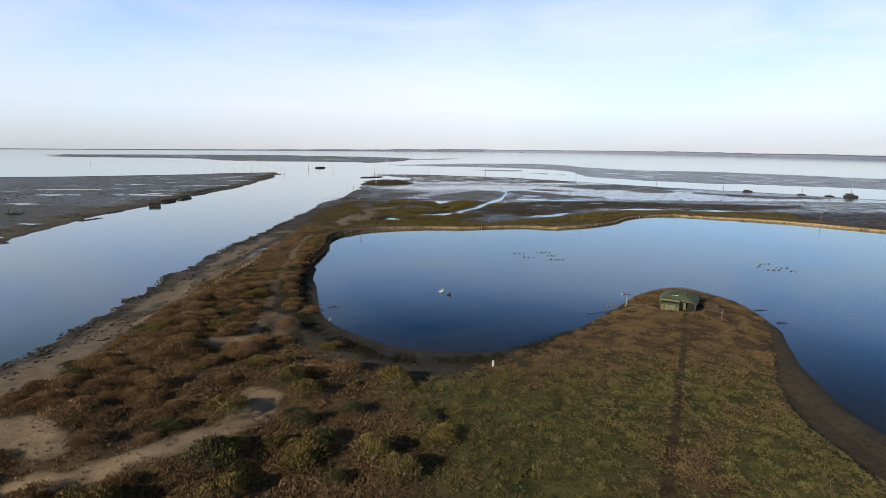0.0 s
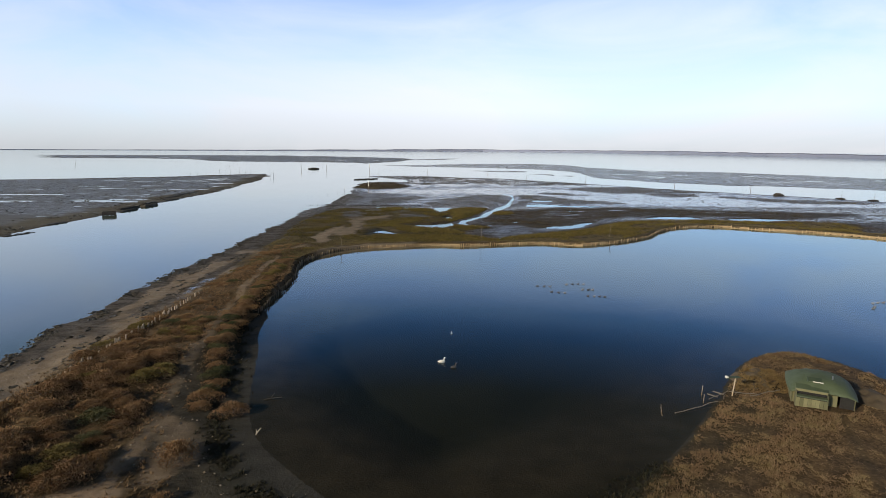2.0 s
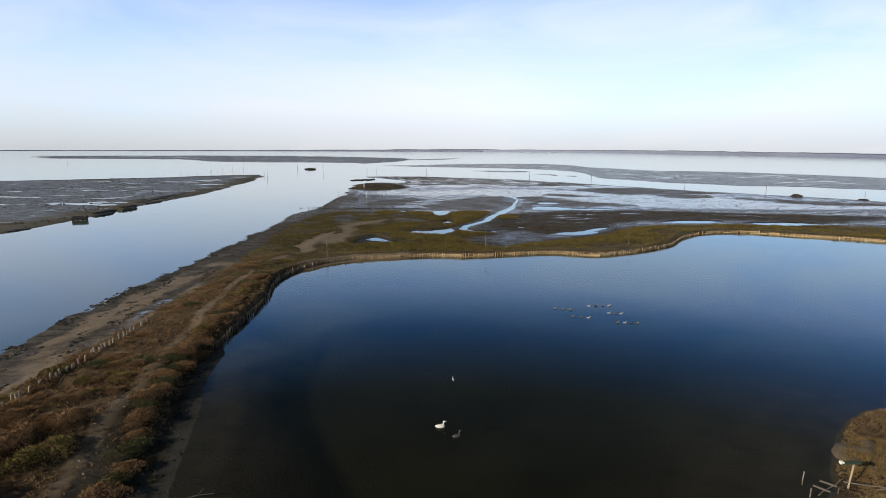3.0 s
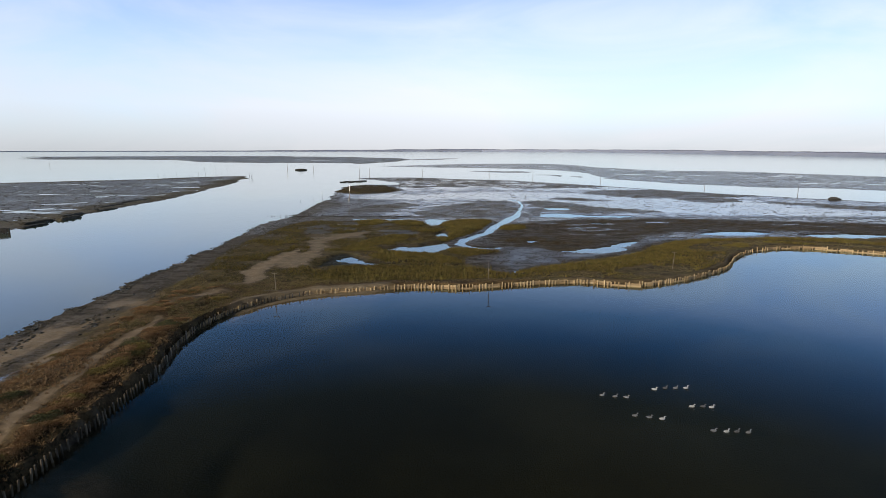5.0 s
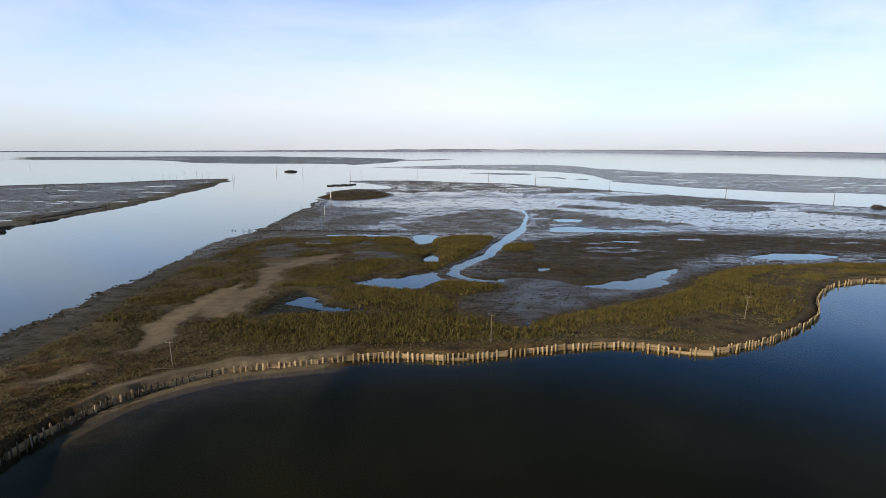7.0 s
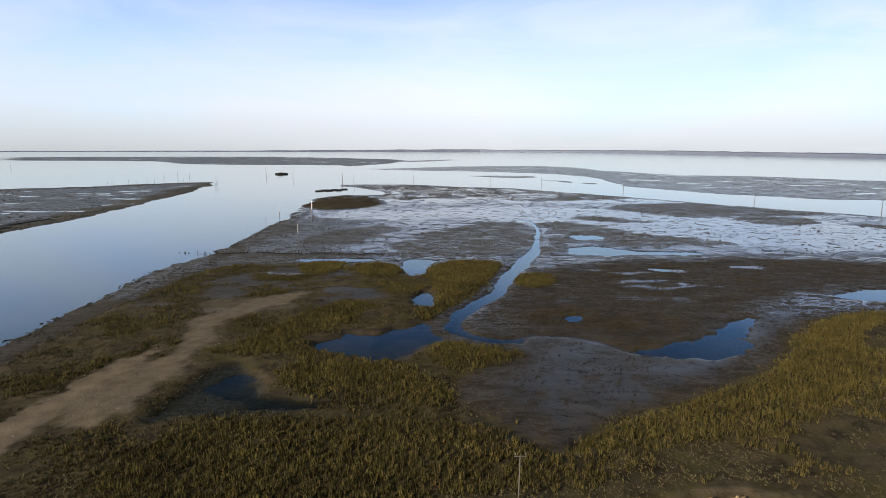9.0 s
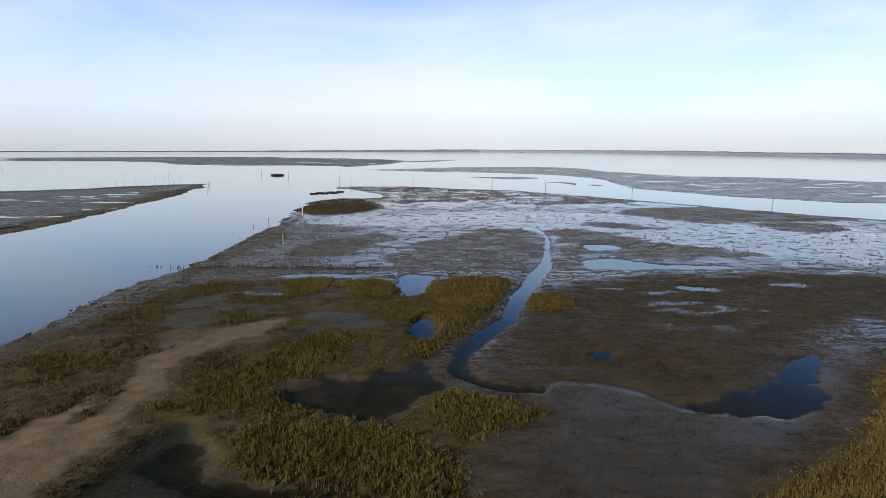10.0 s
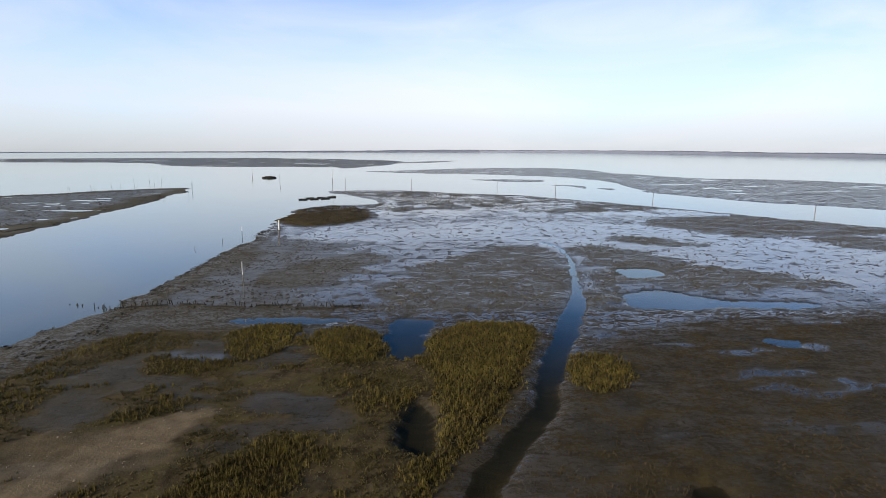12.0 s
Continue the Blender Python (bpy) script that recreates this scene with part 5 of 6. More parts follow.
for me, x, y, a, label in ((GOOSE, -0.3, 56.6, 5, "white floating goose decoy on dark water"), (DARK_GOOSE, 0.65, 55.5, 20, "dark grey floating goose decoy on dark water"), (DUCK, 0.6, 63.4, 100, "small pale floating duck decoy on dark water")):
    ob = new("floating_decoy", me)
    ob.matrix_basis = pose(x, y, 0.0, 0, 0, a)
    tagged(ob, label, "decoy")


def driftwood(x, y, long, yaw, z, tilt, material, label):
    bm = bmesh.new()
    bm_rod(bm, (-long / 2, 0, 0), (long / 2, 0, 0), 0.045, 0.02, 6, 0.04, 4)
    bm_rod(bm, (-long * 0.1, 0, 0), (long * 0.15, 0.1, long * 0.25), 0.03, 0.015, 5, 0.02, 2)
    ob = new("driftwood", mesh_of("driftwood", bm, material))
    ob.matrix_basis = pose(x, y, z, 0, tilt, yaw)
    tagged(ob, label, "driftwood")


driftwood(-11.7, 49.9, 1.3, 5, 0.05, -8, WOOD_DARK, "dark half-sunken branch in the shallow pond")
driftwood(-11.2, 45.4, 0.7, 60, 0.05, -30, WOOD_PALE, "pale stick poking out of the pond margin")
driftwood(14.1, 48.6, 0.8, 80, 0.05, -40, WOOD_GREY, "grey stick poking out of the pond")
driftwood(-17.8, 105.9, 2.0, 15, 0.66, 2, WOOD_GREY, "grey driftwood pole lying on the bank")
driftwood(34.0, 50.0, 1.5, 5, 0.03, 0, WOOD_DARK, "dark branch afloat beside the point")
driftwood(33.6, 45.6, 1.2, -5, 0.03, 0, WOOD_DARK, "dark branch afloat beside the sandy shore")
driftwood(-3.9, 122.2, 1.6, -2, 0.06, 0, WOOD_GREY, "pale pole lying on the marsh pool's edge")

# ---- growth ----
GR = np.random.default_rng(7)


def scatter(x0, y0, x1, y1, per_m2):
    n = int((x1 - x0) * (y1 - y0) * per_m2)
    return GR.uniform(x0, x1, n), GR.uniform(y0, y1, n)


def tufts(name, x, y, tall, width, blades, lean, material, label, category, sink=0.03):
    """Tufts of leaning pointed blades in one mesh."""
    n = len(x)
    z = height(x, y) - sink
    X, Y, Zb, T = (np.repeat(a, blades) for a in (x, y, z, tall))
    m = n * blades
    a = GR.uniform(0, math.tau, m)
    T = T * GR.uniform(0.55, 1.15, m)
    out = GR.uniform(0.1, 1.0, m) * lean * T
    W = width * GR.uniform(0.7, 1.3, m) * (0.6 + 0.4 * T / max(1e-6, float(np.mean(tall))))
    r = GR.uniform(0, 0.5, m) * np.repeat(tall, blades) * 0.5
    bx, by = X + np.cos(a) * r, Y + np.sin(a) * r
    f = a + GR.uniform(-1, 1, m) * 1.5
    sx, sy = -np.sin(f) * W / 2, np.cos(f) * W / 2
    dx, dy = np.cos(a) * out, np.sin(a) * out
    co = np.empty((m, 3, 3))
    co[:, 0] = np.stack([bx - sx, by - sy, Zb], 1)
    co[:, 1] = np.stack([bx + sx, by + sy, Zb], 1)
    co[:, 2] = np.stack([bx + dx, by + dy, Zb + T], 1)
    tri = np.arange(m * 3).reshape(-1, 3)
    me = mesh_from(name, co.reshape(-1, 3), tri)
    me.materials.append(material)
    return tagged(new(name, me), label, category, kind="stuff")


MARSH_LEAF = foliage("marsh_grass", (0.034, 0.032, 0.010), (0.083, 0.074, 0.019), (0.138, 0.120, 0.030), (0.170, 0.118, 0.043), 0.16)
HEATH_LEAF = foliage("heath", (0.070, 0.047, 0.026), (0.155, 0.101, 0.054), (0.150, 0.118, 0.056), (0.260, 0.190, 0.122), 0.15)
TURF_LEAF = foliage("turf_grass", (0.050, 0.056, 0.018), (0.100, 0.103, 0.032), (0.165, 0.155, 0.062), (0.195, 0.158, 0.085), 0.22)
SHRUB_RUST = foliage("rusty_shrub", (0.122, 0.070, 0.035), (0.205, 0.122, 0.062), (0.265, 0.172, 0.092), (0.18, 0.125, 0.065), 0.5)
SCRUB_LEAF = foliage("dune_scrub", (0.085, 0.054, 0.029), (0.180, 0.112, 0.060), (0.250, 0.172, 0.100), (0.18, 0.13, 0.07), 0.35)
SHRUB_GOLD = foliage("golden_shrub", (0.095, 0.080, 0.028), (0.165, 0.130, 0.040), (0.215, 0.165, 0.055), (0.12, 0.10, 0.04), 0.5)
SHRUB_OLIVE = foliage("olive_shrub", (0.035, 0.042, 0.018), (0.065, 0.070, 0.028), (0.100, 0.095, 0.038), (0.085, 0.085, 0.05), 0.5)
REED = foliage("dry_reed", (0.075, 0.048, 0.020), (0.135, 0.092, 0.038), (0.18, 0.128, 0.055), (0.21, 0.155, 0.075), 0.6)

SALT_LEAF = foliage("saltmarsh_leaf", (0.046, 0.042, 0.018), (0.108, 0.092, 0.040), (0.128, 0.112, 0.048), (0.205, 0.165, 0.100), 0.16)
HERB_LEAF = foliage("marsh_herb", (0.026, 0.028, 0.010), (0.058, 0.052, 0.020), (0.088, 0.076, 0.028), (0.095, 0.074, 0.036), 0.22)
ISLET_LEAF = foliage("islet_scrub", (0.030, 0.022, 0.013), (0.055, 0.042, 0.024), (0.085, 0.065, 0.035), (0.04, 0.035, 0.02), 0.2)
GRASS_PATCHES = [[(-0.1, 163.7), (4.5, 171.5), (11.6, 170.5), (10, 161.7), (6.9, 153.1), (3.7, 146.6), (0.9, 141.5), (0.1, 144.1), (2, 148.6), (2, 155.6), (0.8, 159.6)],
                 [(-18.2, 166.7), (-16.7, 171.2), (-12.1, 170.7), (-12.1, 162.7), (-15.1, 160.7)], [(-10.1, 167.7), (-6.6, 170.7), (-2.9, 166.7), (-3.5, 160.7), (-7.5, 160.7)],
                 [(-15.2, 134.3), (-12.5, 141.6), (-8.5, 147.6), (-5.4, 147.1), (-6.4, 140.5), (-9.8, 136.9), (-13, 131.1)], [(-13.5, 119.4), (-8.6, 120.4), (0.3, 120.1), (6.2, 119.1), (10.1, 115.6), (10.2, 113.2), (-13.4, 111.5)],
                 [(11.6, 118.6), (21.8, 124), (30.6, 129.6), (40.7, 140.4), (52.2, 143.8), (67.3, 143.9), (80.2, 135.2), (63.7, 141.3), (53.1, 142.7), (42.5, 137), (35.3, 126.4), (23.7, 118.9), (11.1, 116.4)],
                 [(12.7, 158.6), (13.9, 162.7), (18.3, 161.1), (16.7, 155.6), (13.2, 155.1)], [(2, 131.5), (3.4, 135), (9.4, 132.6), (8.8, 130.9), (4.1, 128.3)], [(-9.9, 129), (-5.9, 130), (0.1, 128.9), (3.2, 125.3), (2.2, 122.3), (-7.7, 124.1)]]


def grass_cover(x, y):
    """How thickly tall marsh grass stands."""
    q = np.full(x.shape, -9.0)
    for p in GRASS_PATCHES:
        q = np.maximum(q, inside_by(x + 0.8 * (fbm(x / 1.6, y / 1.6, 81) - 0.5), y + 0.8 * (fbm(x / 1.6, y / 1.6, 82) - 0.5), p, 3))
    loose = (0.6 - 0.4 * ramp(-x, 16, 22) * ramp(y, 135, 145)) * ramp(fbm(x / 4.5, y / 3.4, 83), 0.54, 0.64) * ramp(y, 112, 116)
    return np.maximum(ramp(q, -0.5, 0.6), loose * kind_at("veg", x, y)) * (height(x, y) > -0.03) * (kind_at("sand", x, y) < 0.4)


x, y = scatter(-36, 104, 90, 172, 30)
keep = GR.random(len(x)) < grass_cover(x, y) * np.interp(y, [110, 122, 128], [0.62, 0.7, 1.0])
x, y = x[keep], y[keep]
tufts("marsh_grass", x, y, GR.uniform(0.22, 0.46, len(x)), 0.045, 8, 0.4, MARSH_LEAF, "olive and straw-coloured tall marsh grass", "grass")

# low growth between the tall grass
x, y = scatter(-36, 92, 92, 172, 18)
veg = kind_at("veg", x, y)
patch = ramp(fbm(x / 4, y / 2.5, 85), 0.40, 0.58)
keep = (GR.random(len(x)) < veg * (0.10 + 0.85 * patch)) & (height(x, y) > 0.06) & (kind_at("sand", x, y) < 0.3)
x, y = x[keep], y[keep]
tufts("saltmarsh_scrub", x, y, GR.uniform(0.05, 0.17, len(x)), 0.06, 6, 1.3, SALT_LEAF, "low olive-brown saltmarsh plants", "plants")

# dark herbs in drifts over the marsh
x, y = scatter(-34, 112, 4, 168, 16)
keep = (GR.random(len(x)) < kind_at("veg", x, y) * ramp(fbm(x / 5, y / 4, 102), 0.40, 0.60)) & (height(x, y) > 0.05) & (kind_at("sand", x, y) < 0.35)
x, y = x[keep], y[keep]
tufts("marsh_herb", x, y, GR.uniform(0.08, 0.24, len(x)), 0.055, 7, 0.9, HERB_LEAF, "dark green and brown herbs drifting over the marsh", "plants")

# thin stand of reddish blades by the creek
x, y = scatter(8, 138, 22, 148, 14)
stand = ramp(inside_by(x, y, [(7.7, 146.1), (11.7, 147.1), (16.8, 143), (22.8, 139.9), (20.8, 136.7), (13.8, 139.4), (9.3, 142.5)], 3), -0.5, 1.0) * ramp(fbm(x / 2, y / 1.5, 86), 0.4, 0.6)
keep = (GR.random(len(x)) < stand) & (height(x, y) > 0.03)
x, y = x[keep], y[keep]
tufts("marsh_sedge", x, y, GR.uniform(0.16, 0.34, len(x)), 0.04, 5, 0.4, ISLET_LEAF, "thin reddish-brown sedge on wet mud", "grass")

# the brown islet at the channel's edge
x, y = scatter(-40, 243, -15, 289, 5)
keep = (GR.random(len(x)) < 0.8 * kind_at("veg", x, y)) & (height(x, y) > 0.08)
x, y = x[keep], y[keep]
tufts("islet_scrub", x, y, GR.uniform(0.08, 0.34, len(x)), 0.11, 5, 1.0, ISLET_LEAF, "brown scrub on an islet at the channel's edge", "plants")

# dark weed along the foot of the pond's bank
pts = along(smooth_line([(-20.6, 78), (-20.2, 70), (-19, 63), (-17, 56), (-15, 49.5), (-13, 44), (-9, 39), (-4.4, 35.6), (1, 34.6), (6, 37), (12, 42.5)], False, 4), 0.02)
pts = [pts[i] for i in GR.integers(0, len(pts), 5200)]
off = GR.normal(0.1, 0.55, 5200)
x, y = np.array([p[0] + w[1] * 0 for p, w in pts]) + np.array([-w[1] for p, w in pts]) * off, np.array([p[1] for p, w in pts]) + np.array([w[0] for p, w in pts]) * off
keep = fbm(x / 1.6, y / 1.6, 84) > 0.42
x, y = x[keep], y[keep]
tufts("bank_weed", x, y, GR.uniform(0.06, 0.22, len(x)), 0.07, 6, 1.1, foliage("bank_weed", (0.010, 0.012, 0.007), (0.020, 0.022, 0.012), (0.032, 0.032, 0.018), (0.03, 0.025, 0.015), 0.4), "blackish weed along the pond's margin", "plants")

# sparse growth on the eastern mud
x, y = scatter(8, 120, 95, 176, 15)
keep = (GR.random(len(x)) < kind_at("algae", x, y) * (0.12 + 0.88 * ramp(fbm(x / 3, y / 2.2, 87), 0.42, 0.60))) & (height(x, y) > 0.04)
x, y = x[keep], y[keep]
tufts("mud_samphire", x, y, GR.uniform(0.05, 0.16, len(x)), 0.06, 6, 1.1, ISLET_LEAF, "sparse brown glasswort on the mud", "plants")

# the point: heath towards its edges, turf in the middle
x, y = scatter(-4, 8, 34, 59, 72)
fx, fy = scatter(-4, -16, 34, 8, 22)
x, y = np.append(x, fx), np.append(y, fy)
veg, turf = kind_at("veg", x, y), kind_at("turf", x, y)
rut = line_distance(x, y, RUT) < 0.27
keep = (GR.random(len(x)) < veg * (1 - 0.90 * turf)) & (height(x, y) > 0.08) & ~(rut & (GR.random(len(x)) < 0.85)) & (np.hypot(x - 24.9, y - 49.8) > 2.6)
hx, hy = x[keep], y[keep]
lump = ramp(fbm(hx / 1.3, hy / 1.3, 91), 0.35, 0.7)
tufts("heath", hx, hy, 0.05 + 0.17 * lump * GR.uniform(0.6, 1.2, len(hx)), 0.030, 9, 1.0, HEATH_LEAF, "low brown heath and sea lavender on the point", "plants")
keep = (GR.random(len(x)) < veg * turf * 0.95) & ~(rut & (GR.random(len(x)) < 0.85))
tufts("turf", x[keep], y[keep], (0.04 + 0.17 * ramp(fbm(x[keep] / 0.6, y[keep] / 0.6, 92), 0.38, 0.68)) * GR.uniform(0.7, 1.2, int(keep.sum())), 0.034, 10, 0.9, TURF_LEAF, "short green turf in the middle of the point", "grass")

# fine scrub on the spit
x, y = scatter(-30, 8, 2, 112, 34)
fx, fy = scatter(-30, -16, 2, 8, 16)
x, y = np.append(x, fx), np.append(y, fy)
veg = kind_at("veg", x, y)
keep = (GR.random(len(x)) < veg * (0.25 + 0.75 * ramp(fbm(x / 3, y / 3, 93), 0.38, 0.6))) & (height(x, y) > 0.1) & (x < -2) & ((y < 88) | (kind_at("sand", x, y) < 0.25)) & (GR.random(len(x)) > ramp(y + 12 * (fbm(x / 6, y / 6, 103) - 0.5), 84, 98))
x, y = x[keep], y[keep]
tufts("dune_scrub", x, y, GR.uniform(0.08, 0.26, len(x)), 0.042, 10, 1.15, SCRUB_LEAF, "low rust-brown scrub covering the spit", "scrub")
x, y = scatter(-31, 80, -2, 114, 26)
keep = (GR.random(len(x)) < kind_at("veg", x, y) * (0.25 + 0.75 * ramp(fbm(x / 3, y / 3, 104), 0.38, 0.6))) & (height(x, y) > 0.1) & (kind_at("sand", x, y) < 0.25) & (GR.random(len(x)) < ramp(y + 12 * (fbm(x / 6, y / 6, 103) - 0.5), 84, 98))
x, y = x[keep], y[keep]
tufts("marsh_scrub", x, y, GR.uniform(0.08, 0.24, len(x)), 0.042, 10, 1.1, SALT_LEAF, "low olive-brown scrub towards the marsh", "scrub")

# reed cover beside the hide
x, y = GR.uniform(-1.9, 1.9, 900), GR.uniform(-2.4, 2.4, 900)
c, s = math.cos(radians(-12)), math.sin(radians(-12))
keep = height(22.7 + c * x - s * y, 53.0 + s * x + c * y) > 0.12
x, y = x[keep], y[keep]
tufts("reed_litter", 22.7 + c * x - s * y, 53.0 + s * x + c * y, GR.uniform(0.10, 0.22, len(x)), 0.04, 12, 1.5, REED, "dry reed laid over the mound by the hide", "reeds",
      0.03 - np.maximum(0.0, 0.50 * (1 - np.minimum(1.0, np.hypot(x / 1.9, y / 2.5)) ** 3) - 0.12))


def shrub_meshes(kind, material, long, n=430):
    """Lumpy bushes of many upright sprigs, on bare stems."""
    out = []
    for v in range(4):
        r = np.random.default_rng(100 + v + kind * 10)
        lobes = [(r.uniform(-0.45, 0.45), r.uniform(-0.45, 0.45), r.uniform(0.45, 0.72), r.uniform(0.55, 1.0)) for _ in range(5)]
        co, tri = [], []
        for i in range(n):
            lx, ly, lr, lh = lobes[i % 5]
            a, e = r.uniform(0, math.tau), r.uniform(0.0, 1.0) ** 0.7 * math.pi / 2
            k = r.uniform(0.82, 1.05)
            p = np.array([lx + math.cos(a) * math.cos(e) * lr * k, ly + math.sin(a) * math.cos(e) * lr * k, 0.05 + math.sin(e) * lh * k * 0.72])
            way = np.array([math.cos(a) * math.cos(e) * 0.7, math.sin(a) * math.cos(e) * 0.7, 0.55 + math.sin(e)])
            way = way / np.linalg.norm(way) * long * r.uniform(0.6, 1.3)
            side = np.cross(way, r.normal(size=3))
            side = side / np.linalg.norm(side) * long * r.uniform(0.16, 0.30)
            b = len(co)
            co += [p, p + way * 0.5 + side, p + way, p + way * 0.45 - side]
            tri += [(b, b + 1, b + 2), (b, b + 2, b + 3)]
        leaf = mesh_from("foliage", co, tri)
        leaf.materials.append(material)
        bm = bmesh.new()
        for lx, ly, lr, lh in lobes:
            bm_rod(bm, (lx * 0.2, ly * 0.2, -0.15), (lx, ly, lh * 0.6), 0.035, 0.012, 5, 0.05, 2)
        out.append((leaf, mesh_of("woody_base", bm, WOOD_GREY)))
    return out


SHRUBS = [shrub_meshes(0, SHRUB_RUST, 0.095, 2300), shrub_meshes(1, SHRUB_GOLD, 0.11, 2000), shrub_meshes(2, SHRUB_OLIVE, 0.10, 2000)]
SHRUB_WORDS = ["rust-brown leafy dune shrub on sandy soil", "golden yellow dune shrub on bare ground", "dark olive dune shrub on sandy soil"]


def shrub(x, y, wide, tall, kind, seed):
    rng = random.Random(seed)
    base = tagged(new("shrub"), SHRUB_WORDS[kind], "shrub", group="shrubs on the spit")
    leaf, stems = SHRUBS[kind][seed % 4]
    for name, me in (("foliage", leaf), ("woody_base", stems)):
        ob = new(name, me)
        ob.parent = base
    base.matrix_basis = pose(x, y, on_ground(x, y) - 0.05, 0, 0, rng.uniform(0, 360)) @ Matrix.Diagonal((wide / 2, wide / 2 * rng.uniform(0.85, 1.15), tall, 1))


# the shrubs that stand out singly, then the thicket
for i, (x, y, w, h, k) in enumerate(((-3.5, 29.6, 3.3, 1.25, 1), (-9.5, 37.3, 2.2, 0.8, 1), (-14.6, 42.4, 2.6, 1.2, 0), (-15.8, 35, 3.0, 1.2, 0), (-10.4, 29.6, 2.6, 1.4, 1), (-8.9, 27.2, 2.4, 1.1, 1),
                                     (-20.7, 34.4, 3.4, 1.5, 0), (-18.6, 39.6, 3.0, 1.2, 0), (0.2, 22.2, 2.2, 1.0, 1), (-3.8, 20.0, 2.6, 1.4, 1), (-6.4, 21.6, 2.4, 1.1, 2), (-11.6, 19.2, 3.6, 1.5, 2),
                                     (-8.2, 23.4, 2.4, 1.1, 2), (-22.2, 23.8, 3.4, 1.3, 0), (-1.0, 24.4, 1.8, 0.8, 2), (-12.0, 33.2, 1.8, 0.8, 1), (-5.6, 25.0, 2.0, 0.9, 2), (-2.0, 18.6, 2.2, 1.2, 1), (-13.8, 47.6, 2.4, 0.9, 0))):
    shrub(x, y, w, h, k, i)
rng = random.Random(31)
count = 0
while count < 300:
    x, y = rng.uniform(-28.6, -1), rng.uniform(9, 108)
    ax, ay = np.array([x]), np.array([y])
    edge = np.interp(y, [0, 30, 45, 60, 75, 90, 108], [-1, -6, -16, -18.6, -20.2, -22.6, -22])
    if x > edge or float(kind_at("veg", ax, ay)[0]) < 0.6 or on_ground(x, y) < 0.2 or float(line_distance(ax, ay, TRACK)[0]) < 1.1:
        continue
    if y < 44 and x > -15 and rng.random() < 0.6:
        continue
    low = np.interp(y, [0, 45, 75, 108], [1.0, 0.9, 0.6, 0.45])
    w = rng.uniform(1.2, 3.0) * (0.75 + 0.3 * low)
    kind = 0 if rng.random() < 0.84 else (1 if rng.random() < 0.6 else 2)
    if y < 30 and x > -14:
        kind = 2 if rng.random() < 0.6 else 1
    shrub(x, y, w, w * rng.uniform(0.24, 0.42) * low, kind, 100 + count)
    count += 1

# overhanging dark scrub along the inner foot of the bank
rng = random.Random(77)
for i, (p, w) in enumerate(along(smooth_line([(-15.2, 48.5), (-17.4, 56), (-19.4, 64), (-20.6, 73), (-21.6, 82), (-22.4, 90), (-22.6, 96)], False, 4), 1.1)):
    shrub(p[0] - rng.uniform(0.2, 0.9), p[1], rng.uniform(1.6, 2.4), rng.uniform(0.6, 0.9) * (1.0 if p[1] < 74 else 0.7), rng.choice((0, 0, 0, 1, 2) if p[1] > 68 else (0, 2)), 500 + i)

# ---- stones and clods ----


def clods(name, x, y, size, material, label, category, flat=0.55):
    """Small angular lumps in one mesh."""
    n = len(x)
    z = np.maximum(height(x, y), -0.03)
    a = np.arange(6) * math.tau / 6
    co = np.empty((n, 8, 3))
    turn = GR.uniform(0, math.tau, n)
    for k in range(6):
        r = size * GR.uniform(0.6, 1.2, n)
        co[:, k] = np.stack([x + np.cos(a[k] + turn) * r, y + np.sin(a[k] + turn) * r, z - 0.04 + size * GR.uniform(0, 0.25, n)], 1)
    co[:, 6] = np.stack([x + size * GR.uniform(-0.4, 0.4, n), y + size * GR.uniform(-0.4, 0.4, n), z + size * flat * GR.uniform(0.7, 1.3, n)], 1)
    co[:, 7] = np.stack([x + size * GR.uniform(-0.4, 0.4, n), y + size * GR.uniform(-0.4, 0.4, n), z + size * flat * GR.uniform(0.5, 1.1, n)], 1)
    b = np.arange(n)[:, None] * 8
    tri = np.concatenate([b + [k, (k + 1) % 6, 6 if k < 3 else 7] for k in range(6)] + [b + [3, 7, 6], b + [0, 6, 7]], 1).reshape(-1, 3)
    me = mesh_from(name, co.reshape(-1, 3), tri)
    me.materials.append(material)
    tagged(new(name, me), label, category, kind="stuff")


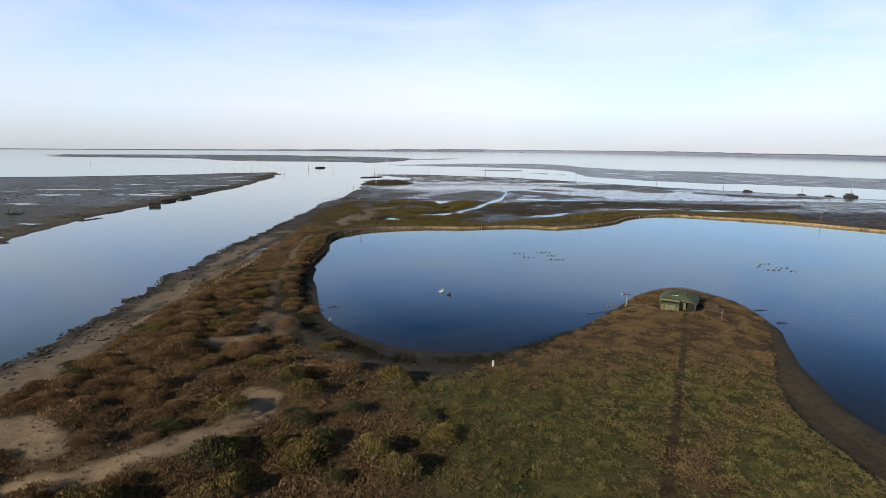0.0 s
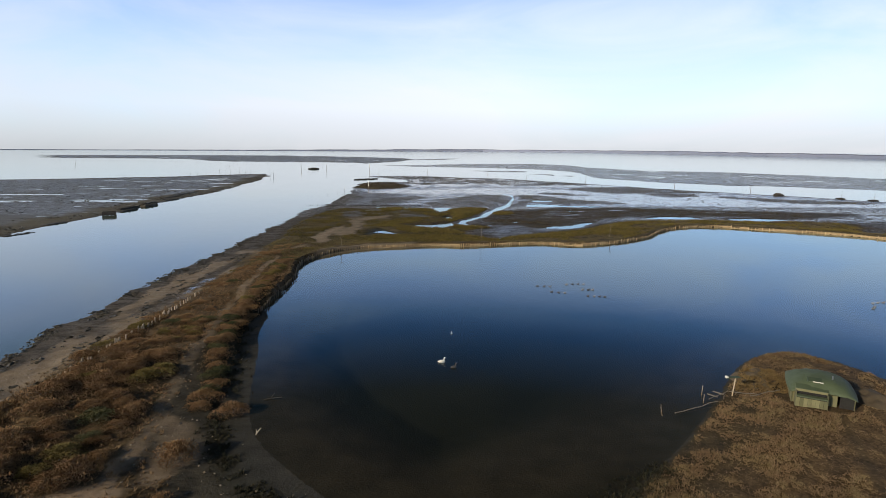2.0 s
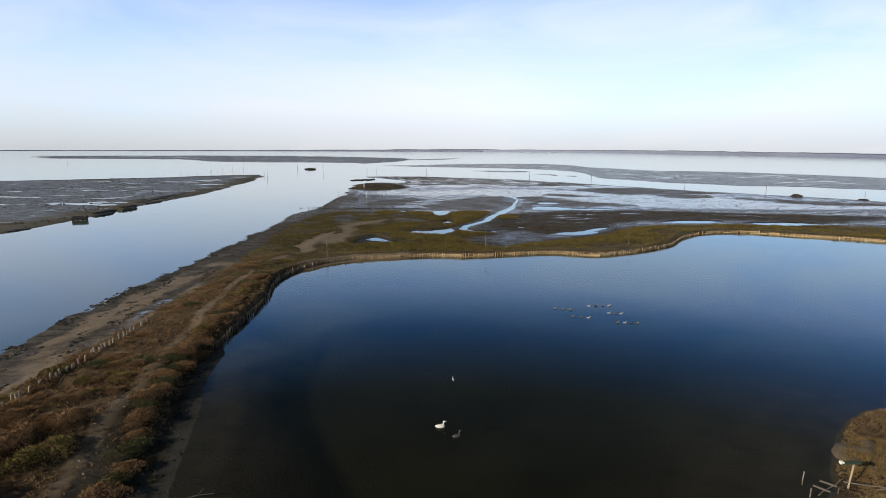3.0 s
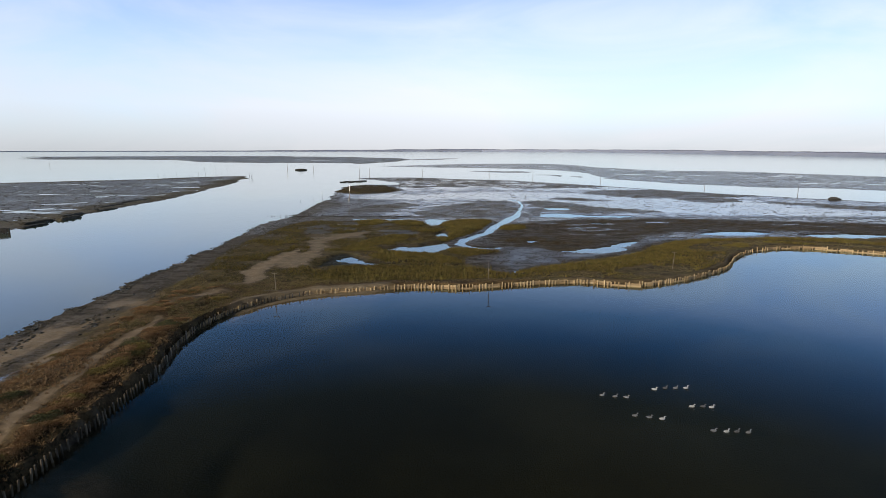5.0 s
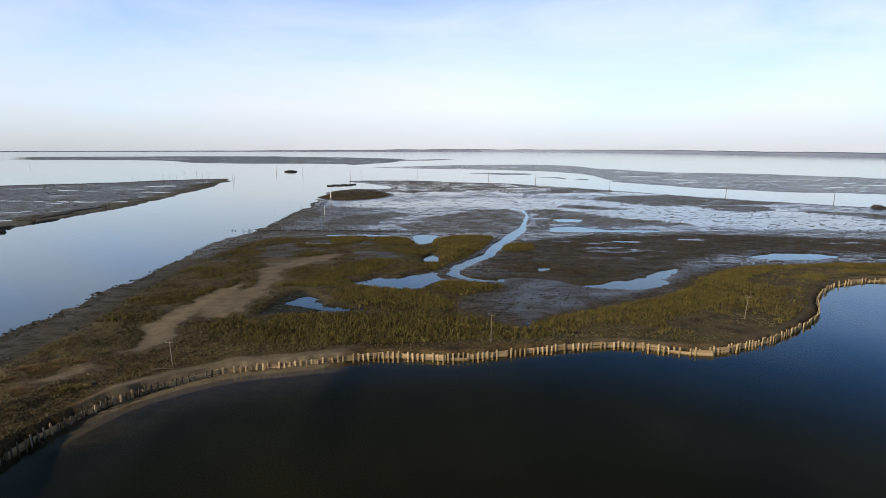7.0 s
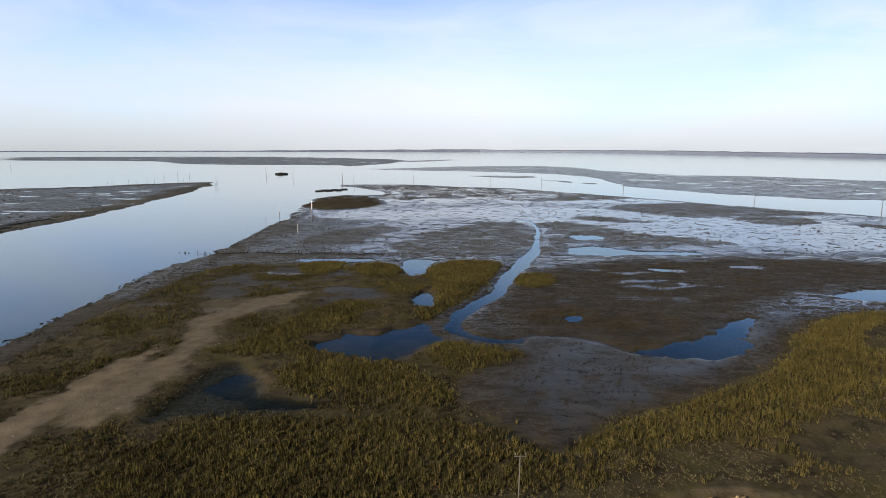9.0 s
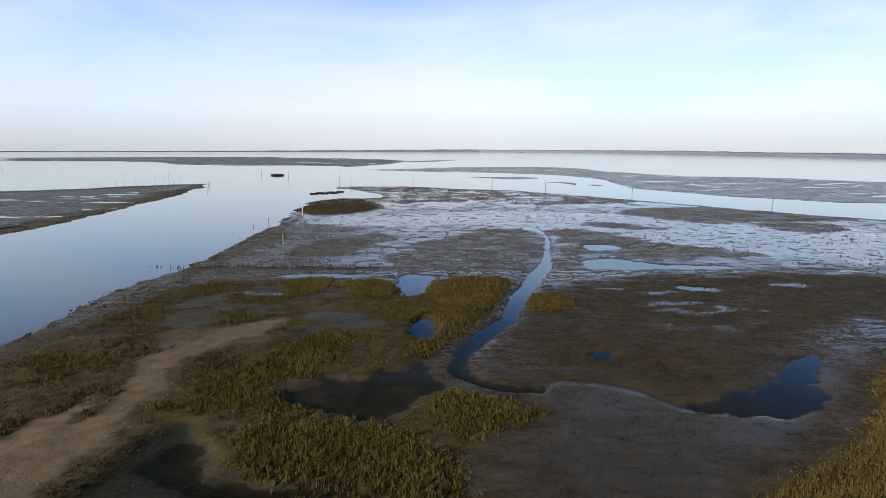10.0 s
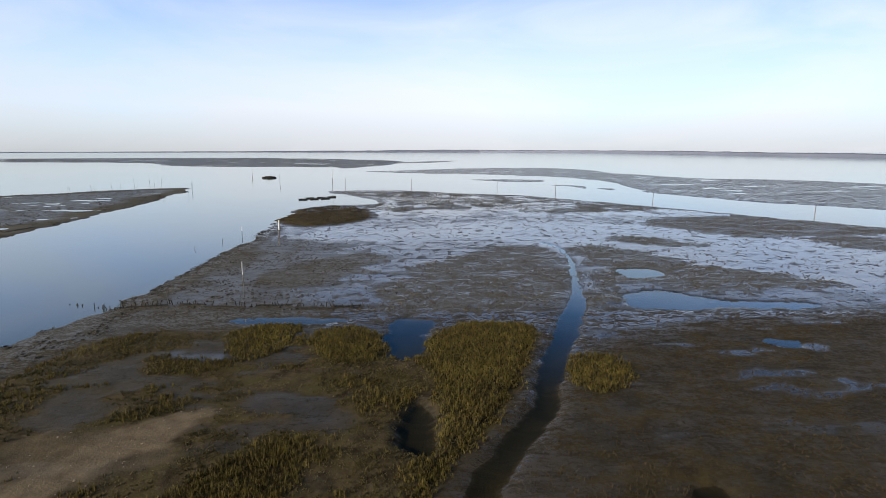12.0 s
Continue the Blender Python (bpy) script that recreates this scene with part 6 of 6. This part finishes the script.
# dark stones along the channel's edge
x, y = scatter(-41, 4, -26, 240, 55)
z = height(x, y)
line = fbm(x / 2.4, y / 2.4, 95)
keep = (np.abs(z + 0.01) < 0.055) & (line > 0.46) & (GR.random(len(x)) < np.interp(y, [100, 150], [0.7, 0.22])) & (inside_by(x, y, MAIN) < 4.5)
wrack = (z > 0.07) & (inside_by(x, y, MAIN) < 6.5) & (fbm(x / 0.9, y / 4.0, 96) > 0.58) & (GR.random(len(x)) < 0.22) & (y < 178)
x, y = x[keep | wrack], y[keep | wrack]
clods("shore_stones", x, y, 0.06 + 0.26 * GR.random(len(x)) ** 3, WEED_STONE, "dark weedy stones along the channel's edge", "stones", 0.35)

# clods and shell banks on the open mud
x, y = scatter(-44, 172, 145, 358, 6.5)
cover = (0.75 * kind_at("speck", x, y) + 0.07) * ramp(fbm(x / 4, y / 3, 97), 0.36, 0.56) * (inside_by(x, y, MAIN) > 1)
near_groyne = np.exp(-((y - 177.2) / 1.1) ** 2) * (x < -4) * 0.9
keep = (GR.random(len(x)) < np.maximum(cover, near_groyne * (inside_by(x, y, MAIN) > 0))) & (height(x, y) > -0.05)
x, y = x[keep], y[keep]
clods("mud_clods", x, y, 0.08 + 0.20 * GR.random(len(x)) ** 2, plain("mud_clod", (0.018, 0.016, 0.013), (0.115, 0.104, 0.088), 0.75, 2), "dark clods and shells strewn over wet mud", "clods", 0.45)
# dark clods near the edge of the mud bank across the channel
x, y = scatter(-190, 84, -78, 362, 0.9)
d = inside_by(x, y, LEFT_FLAT)
keep = (d > 0.3) & (GR.random(len(x)) < (0.25 + 0.75 * ramp(14 - d, 0, 8)) * ramp(fbm(x / 9, y / 9, 99), 0.42, 0.6)) & (height(x, y) > 0.0)
x, y = x[keep], y[keep]
clods("bank_clods", x, y, 0.15 + 0.4 * GR.random(len(x)) ** 2, WEED_STONE, "dark clods and oyster shells on the far mud bank", "clods", 0.4)
x, y = scatter(-32, 10, 0, 60, 2.2)
fx, fy = scatter(-30, 100, -11, 153, 2.0)
far = (kind_at("sand", fx, fy) > 0.3) & (fbm(fx / 2.5, fy / 2.5, 98) > 0.42)
x, y = np.append(x, fx[far]), np.append(y, fy[far])
keep = (kind_at("sand", x, y) > 0.3) | (GR.random(len(x)) < 0.15)
keep &= height(x, y) > 0.02
x, y = x[keep], y[keep]
clods("beach_stones", x, y, 0.04 + 0.09 * GR.random(len(x)) ** 2, plain("beach_stone", (0.10, 0.08, 0.06), (0.30, 0.26, 0.21), 0.85, 3), "small stones and shells on the sand", "stones")
